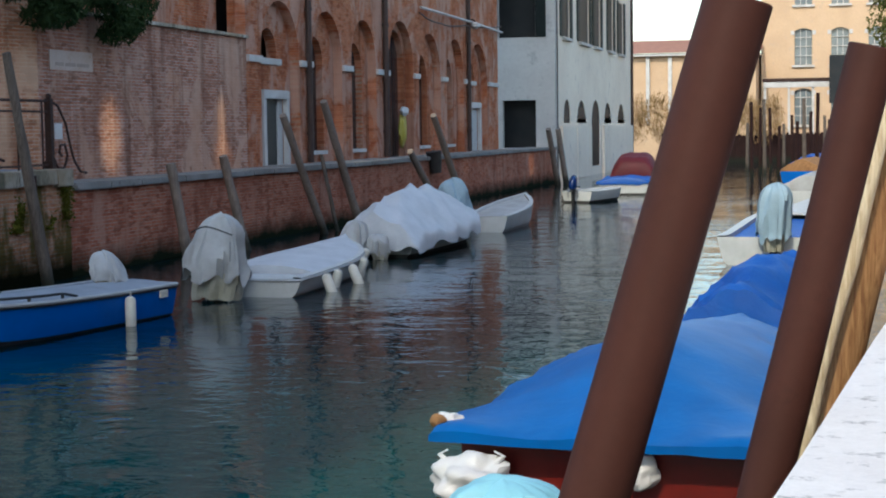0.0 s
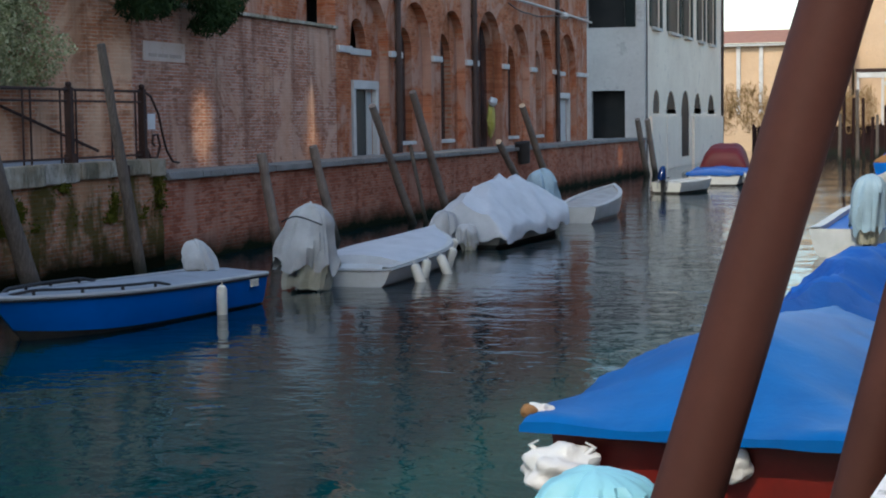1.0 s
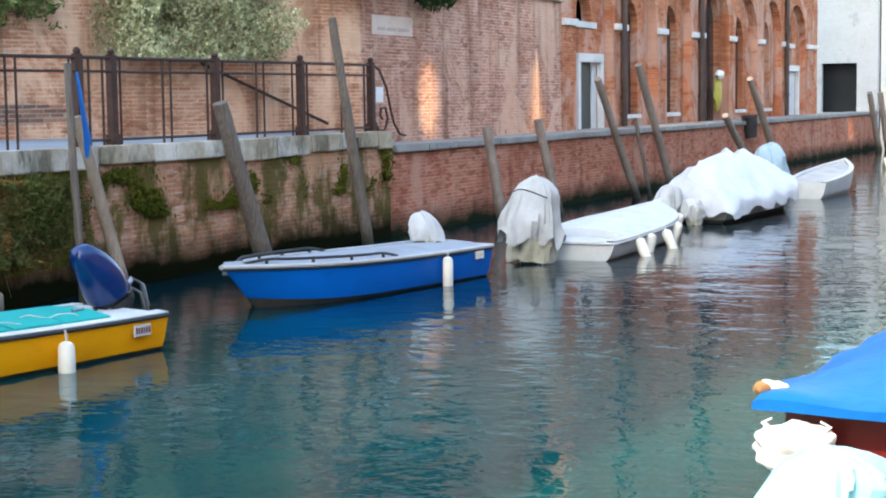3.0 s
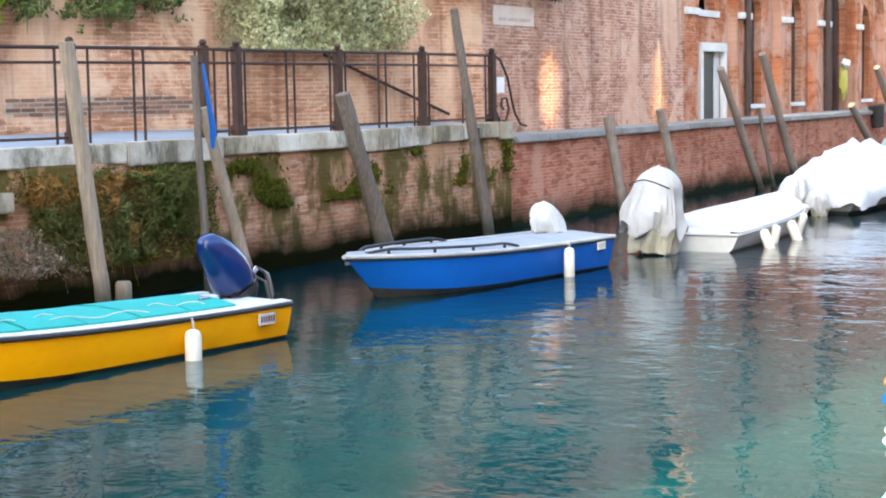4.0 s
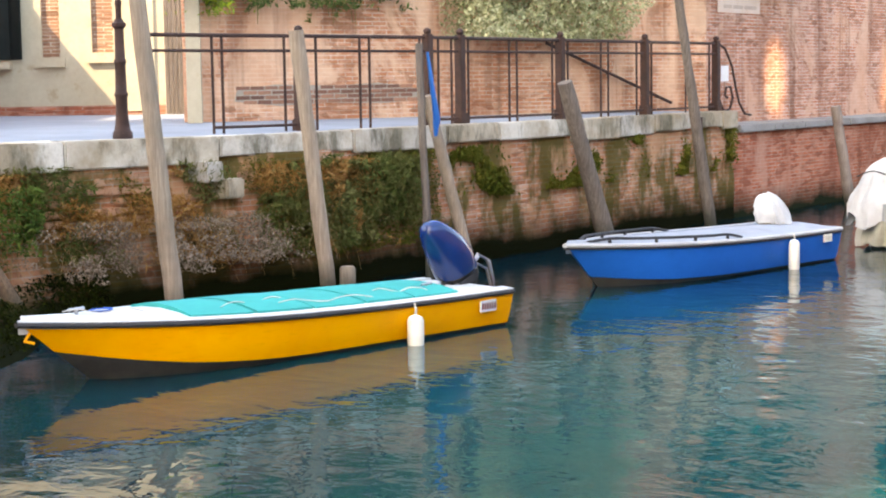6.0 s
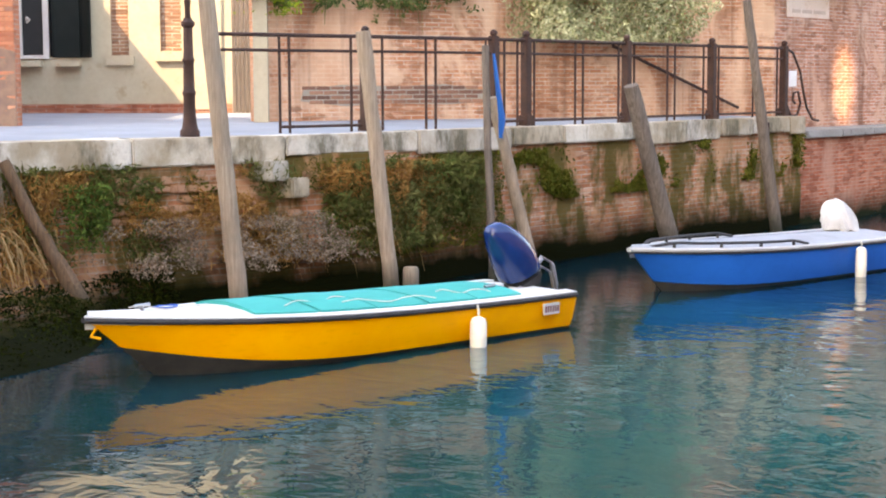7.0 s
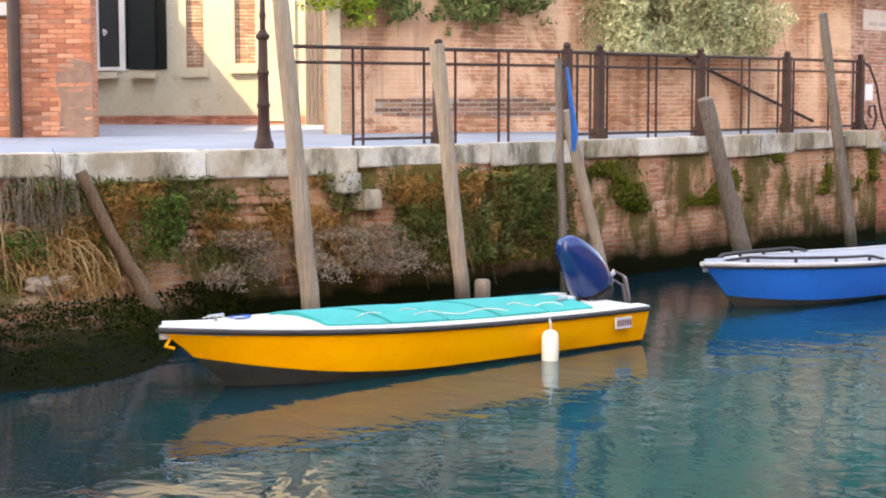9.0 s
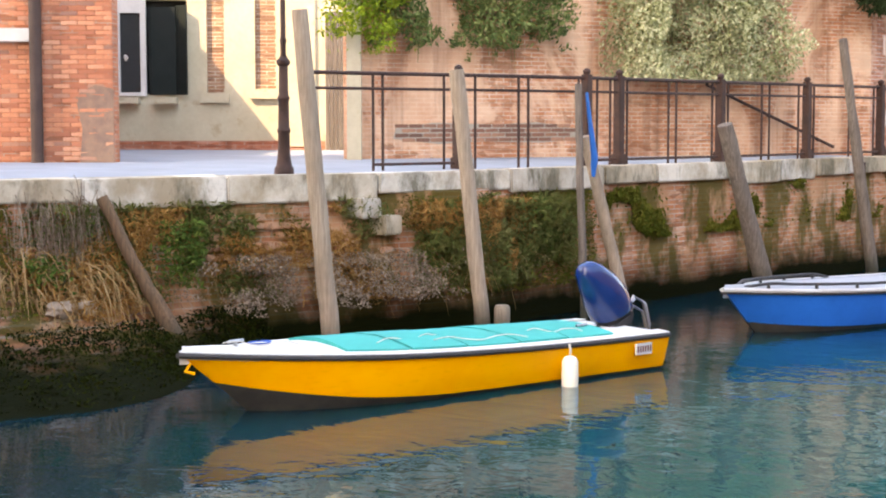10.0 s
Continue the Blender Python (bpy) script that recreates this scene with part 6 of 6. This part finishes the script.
# ---- far end of the canal ----
rnd = np.random.default_rng(41)
leaves("reeds", M["straw"], "pale reeds and grasses before the shed", "reeds",
       [((x, 121, z), (0.5, 0.5, 0.6), 40) for x, z in zip(rnd.uniform(-19, -5.0, 150), rnd.uniform(1.8, 5.0, 150) ** 0.98)], 0.06, 13, -0.8, 5.0)
leaves("tree_crown", M["weed"], "green tree crown beside the far bank", "tree", [((x, 44, z), (0.5, 0.8, 0.6), 420) for x, z in ((0.9, 5.4), (1.5, 5.9), (1.2, 4.7), (2.0, 5.0), (1.8, 6.6), (0.8, 6.4), (2.4, 6.2))], 0.07, 14)
bm = bmesh.new()
rod(bm, [(2.0, 44, 0.9), (1.9, 44, 3), (1.6, 44, 6)], [0.16, 0.12, 0.04], 8)
rod(bm, [(1.9, 44, 3), (1.2, 44, 5)], [0.08, 0.02], 6)
tagged(part("tree_trunk", bm, M["dark_pole"]), "trunk and limbs of the tree by the near bank", "tree")
cp = thing("canopy", "dark metal canopy on posts before the factory", "canopy", (-4, 126, 0))
bm = bmesh.new()
box(bm, (-2.6, -1, 6.0), (3.0, 1.5, 6.25), None, 0.03)
part("roof", bm, M["iron"], cp)
bm = bmesh.new()
box(bm, (-2.5, -1.05, 5.55), (3.0, -0.9, 5.95), None, 0.02)
part("beam", bm, M["trim_stone"], cp, "pale beam under the roof")
for x in (-2.4, -0.6, 1.2, 2.8):
    bm = bmesh.new()
    box(bm, (x - 0.09, -0.9, 0.0), (x + 0.09, -0.72, 6.0), None, 0.01)
    part("post", bm, M["trim_stone"], cp, "white steel post")
bm = bmesh.new()
box(bm, (-1.6, 124, 4.3), (-0.3, 124.15, 7.9), None, 0.03)
box(bm, (-1.0, 124.02, -0.3), (-0.85, 124.12, 4.4))
tagged(part("dark_board", bm, M["dark"]), "dark upright board beside the canopy", "board")
random.seed(12)
for i in range(14):
    x = -6.8 + 0.42 * i + random.uniform(-0.1, 0.1)
    y = random.uniform(80, 105)
    post("mooring_post", [(x * y / 110, y, -0.5), (x * y / 110 + random.uniform(-0.1, 0.1), y, random.uniform(2.6, 4.3))], (0.11, 0.09), M["pile_dark"] if i % 3 else M["dark_pole"], "distant dark mooring post", "distant mooring posts", seed=i)

# ---- single bricks and stones ----
front_wall = bpy.data.objects["wall_corner"]
brick_tone = Nodes("single_brick")
tone = brick_tone.ramp(brick_tone.random(), [(0.0, (0.38, 0.13, 0.07)), (0.3, (0.52, 0.19, 0.10)), (0.6, (0.60, 0.25, 0.13)), (0.85, (0.66, 0.33, 0.20)), (1.0, (0.30, 0.15, 0.11))])
tone = brick_tone.mix(brick_tone.math("MULTIPLY", brick_tone.grey(brick_tone.noise(14, 6, 0.7), 0.45, 0.75), 0.5), tone, (0.26, 0.11, 0.07))
brick_tone.bump(brick_tone.noise(30, 6, 0.7), 0.6, 0.01)
BRICK = brick_tone.done(tone, 0.9)
shapes = []
for k in range(6):
    bm = bmesh.new()
    box(bm, (-0.122, -0.012, -0.029), (0.122, 0.03, 0.029), None, 0.005)
    for p in bm.verts:
        p.co += 0.006 * Vector((noise.noise(p.co * 21 + Vector((k, 0, 0))), noise.noise(p.co * 21 + Vector((0, k, 3))), noise.noise(p.co * 21 + Vector((0, 7, k)))))
    shapes.append(mesh_of(bm, "brick", BRICK))
random.seed(31)
turn = math.atan2(HR.y, HR.x)
for row in range(37):
    z = 2.16 + 0.072 * row
    for col in range(8):
        half = row % 2 == 1 and col == 0
        u = -4.935 - (0.061 if half else 0.122 + 0.258 * col - (0.129 if row % 2 else 0))
        if 3.82 < z < 4.12 and u < -6.0 or z > 4.05 and u < -6.45 or random.random() < 0.04:
            continue
        ob = new("brick", random.choice(shapes))
        ob.matrix_world = Matrix.Translation(house(BR)(u, z, 0)) @ Matrix.Rotation(turn, 4, "Z") @ pose(random.uniform(-0.003, 0.003), random.uniform(-0.006, 0.005), 0, 0, random.uniform(-0.8, 0.8), 0)
        if half:
            ob.matrix_world = ob.matrix_world @ Matrix.Diagonal((0.5, 1, 1, 1))
        ob.parent = front_wall
bank_wall = bpy.data.objects["wall_bank"]
rubble = worn("rubble", (0.46, 0.24, 0.14), (0.34, 0.20, 0.12), 5, 0.9, 0, 0.5, (0.12, 0.11, 0.06))
for k in range(34):
    y, z = random.uniform(11.9, 14.6), random.choice((0.95, 1.07, 1.19, 1.31, 1.43, 1.55))
    bm = bmesh.new()
    w_, h_ = random.uniform(0.10, 0.20), random.uniform(0.035, 0.05)
    v = box(bm, (-0.1, -w_, -h_), (0.045, w_, h_), None, 0.014)
    for p in bm.verts:
        p.co += 0.02 * Vector((noise.noise(p.co * 9 + Vector((k, 0, 0))), noise.noise(p.co * 9 + Vector((0, k, 0))), 0.6 * noise.noise(p.co * 9 + Vector((0, 0, k)))))
        p.co += Vector(bank(y, z, 0.02))
    part("stone", bm, rubble, bank_wall)

patch_wall = bpy.data.objects["wall_campo"]
bm = bmesh.new()
prism(bm, [(6.5, 2.40), (7.3, 2.34), (8.4, 2.37), (9.3, 2.33), (10.15, 2.42), (10.1, 2.60), (9.4, 2.69), (8.2, 2.66), (7.4, 2.70), (6.6, 2.58)], -0.006, 0.02, campo)
part("mortar_patch", bm, worn("pale_mortar", (0.38, 0.32, 0.25), (0.30, 0.24, 0.18), 6, 0.95), patch_wall, smooth=False)
dull = Nodes("dull_brick")
tone = dull.ramp(dull.random(), [(0.0, (0.14, 0.065, 0.042)), (0.5, (0.24, 0.105, 0.062)), (1.0, (0.40, 0.19, 0.11))])
tone = dull.mix(dull.math("MULTIPLY", dull.grey(dull.noise(16, 6, 0.7), 0.45, 0.75), 0.5), tone, (0.12, 0.07, 0.055))
dull.bump(dull.noise(30, 6, 0.7), 0.6, 0.01)
DULL = dull.done(tone, 0.9)
dull_shapes = []
for k in range(4):
    me = shapes[k].copy()
    me.materials.clear()
    me.materials.append(DULL)
    dull_shapes.append(me)
turn = math.atan2(CWD.y, CWD.x)
for row in range(4):
    for col in range(14):
        u = 6.72 + 0.262 * col + (0.13 if row % 2 else 0)
        z = 2.40 + 0.078 * row
        if u > 10.05 or random.random() < 0.06:
            continue
        ob = new("brick", random.choice(dull_shapes))
        ob.matrix_world = Matrix.Translation(campo(u, z, -0.004)) @ Matrix.Rotation(turn, 4, "Z") @ pose(0, random.uniform(-0.006, 0.004), 0, 0, random.uniform(-1, 1), 180)
        ob.parent = patch_wall
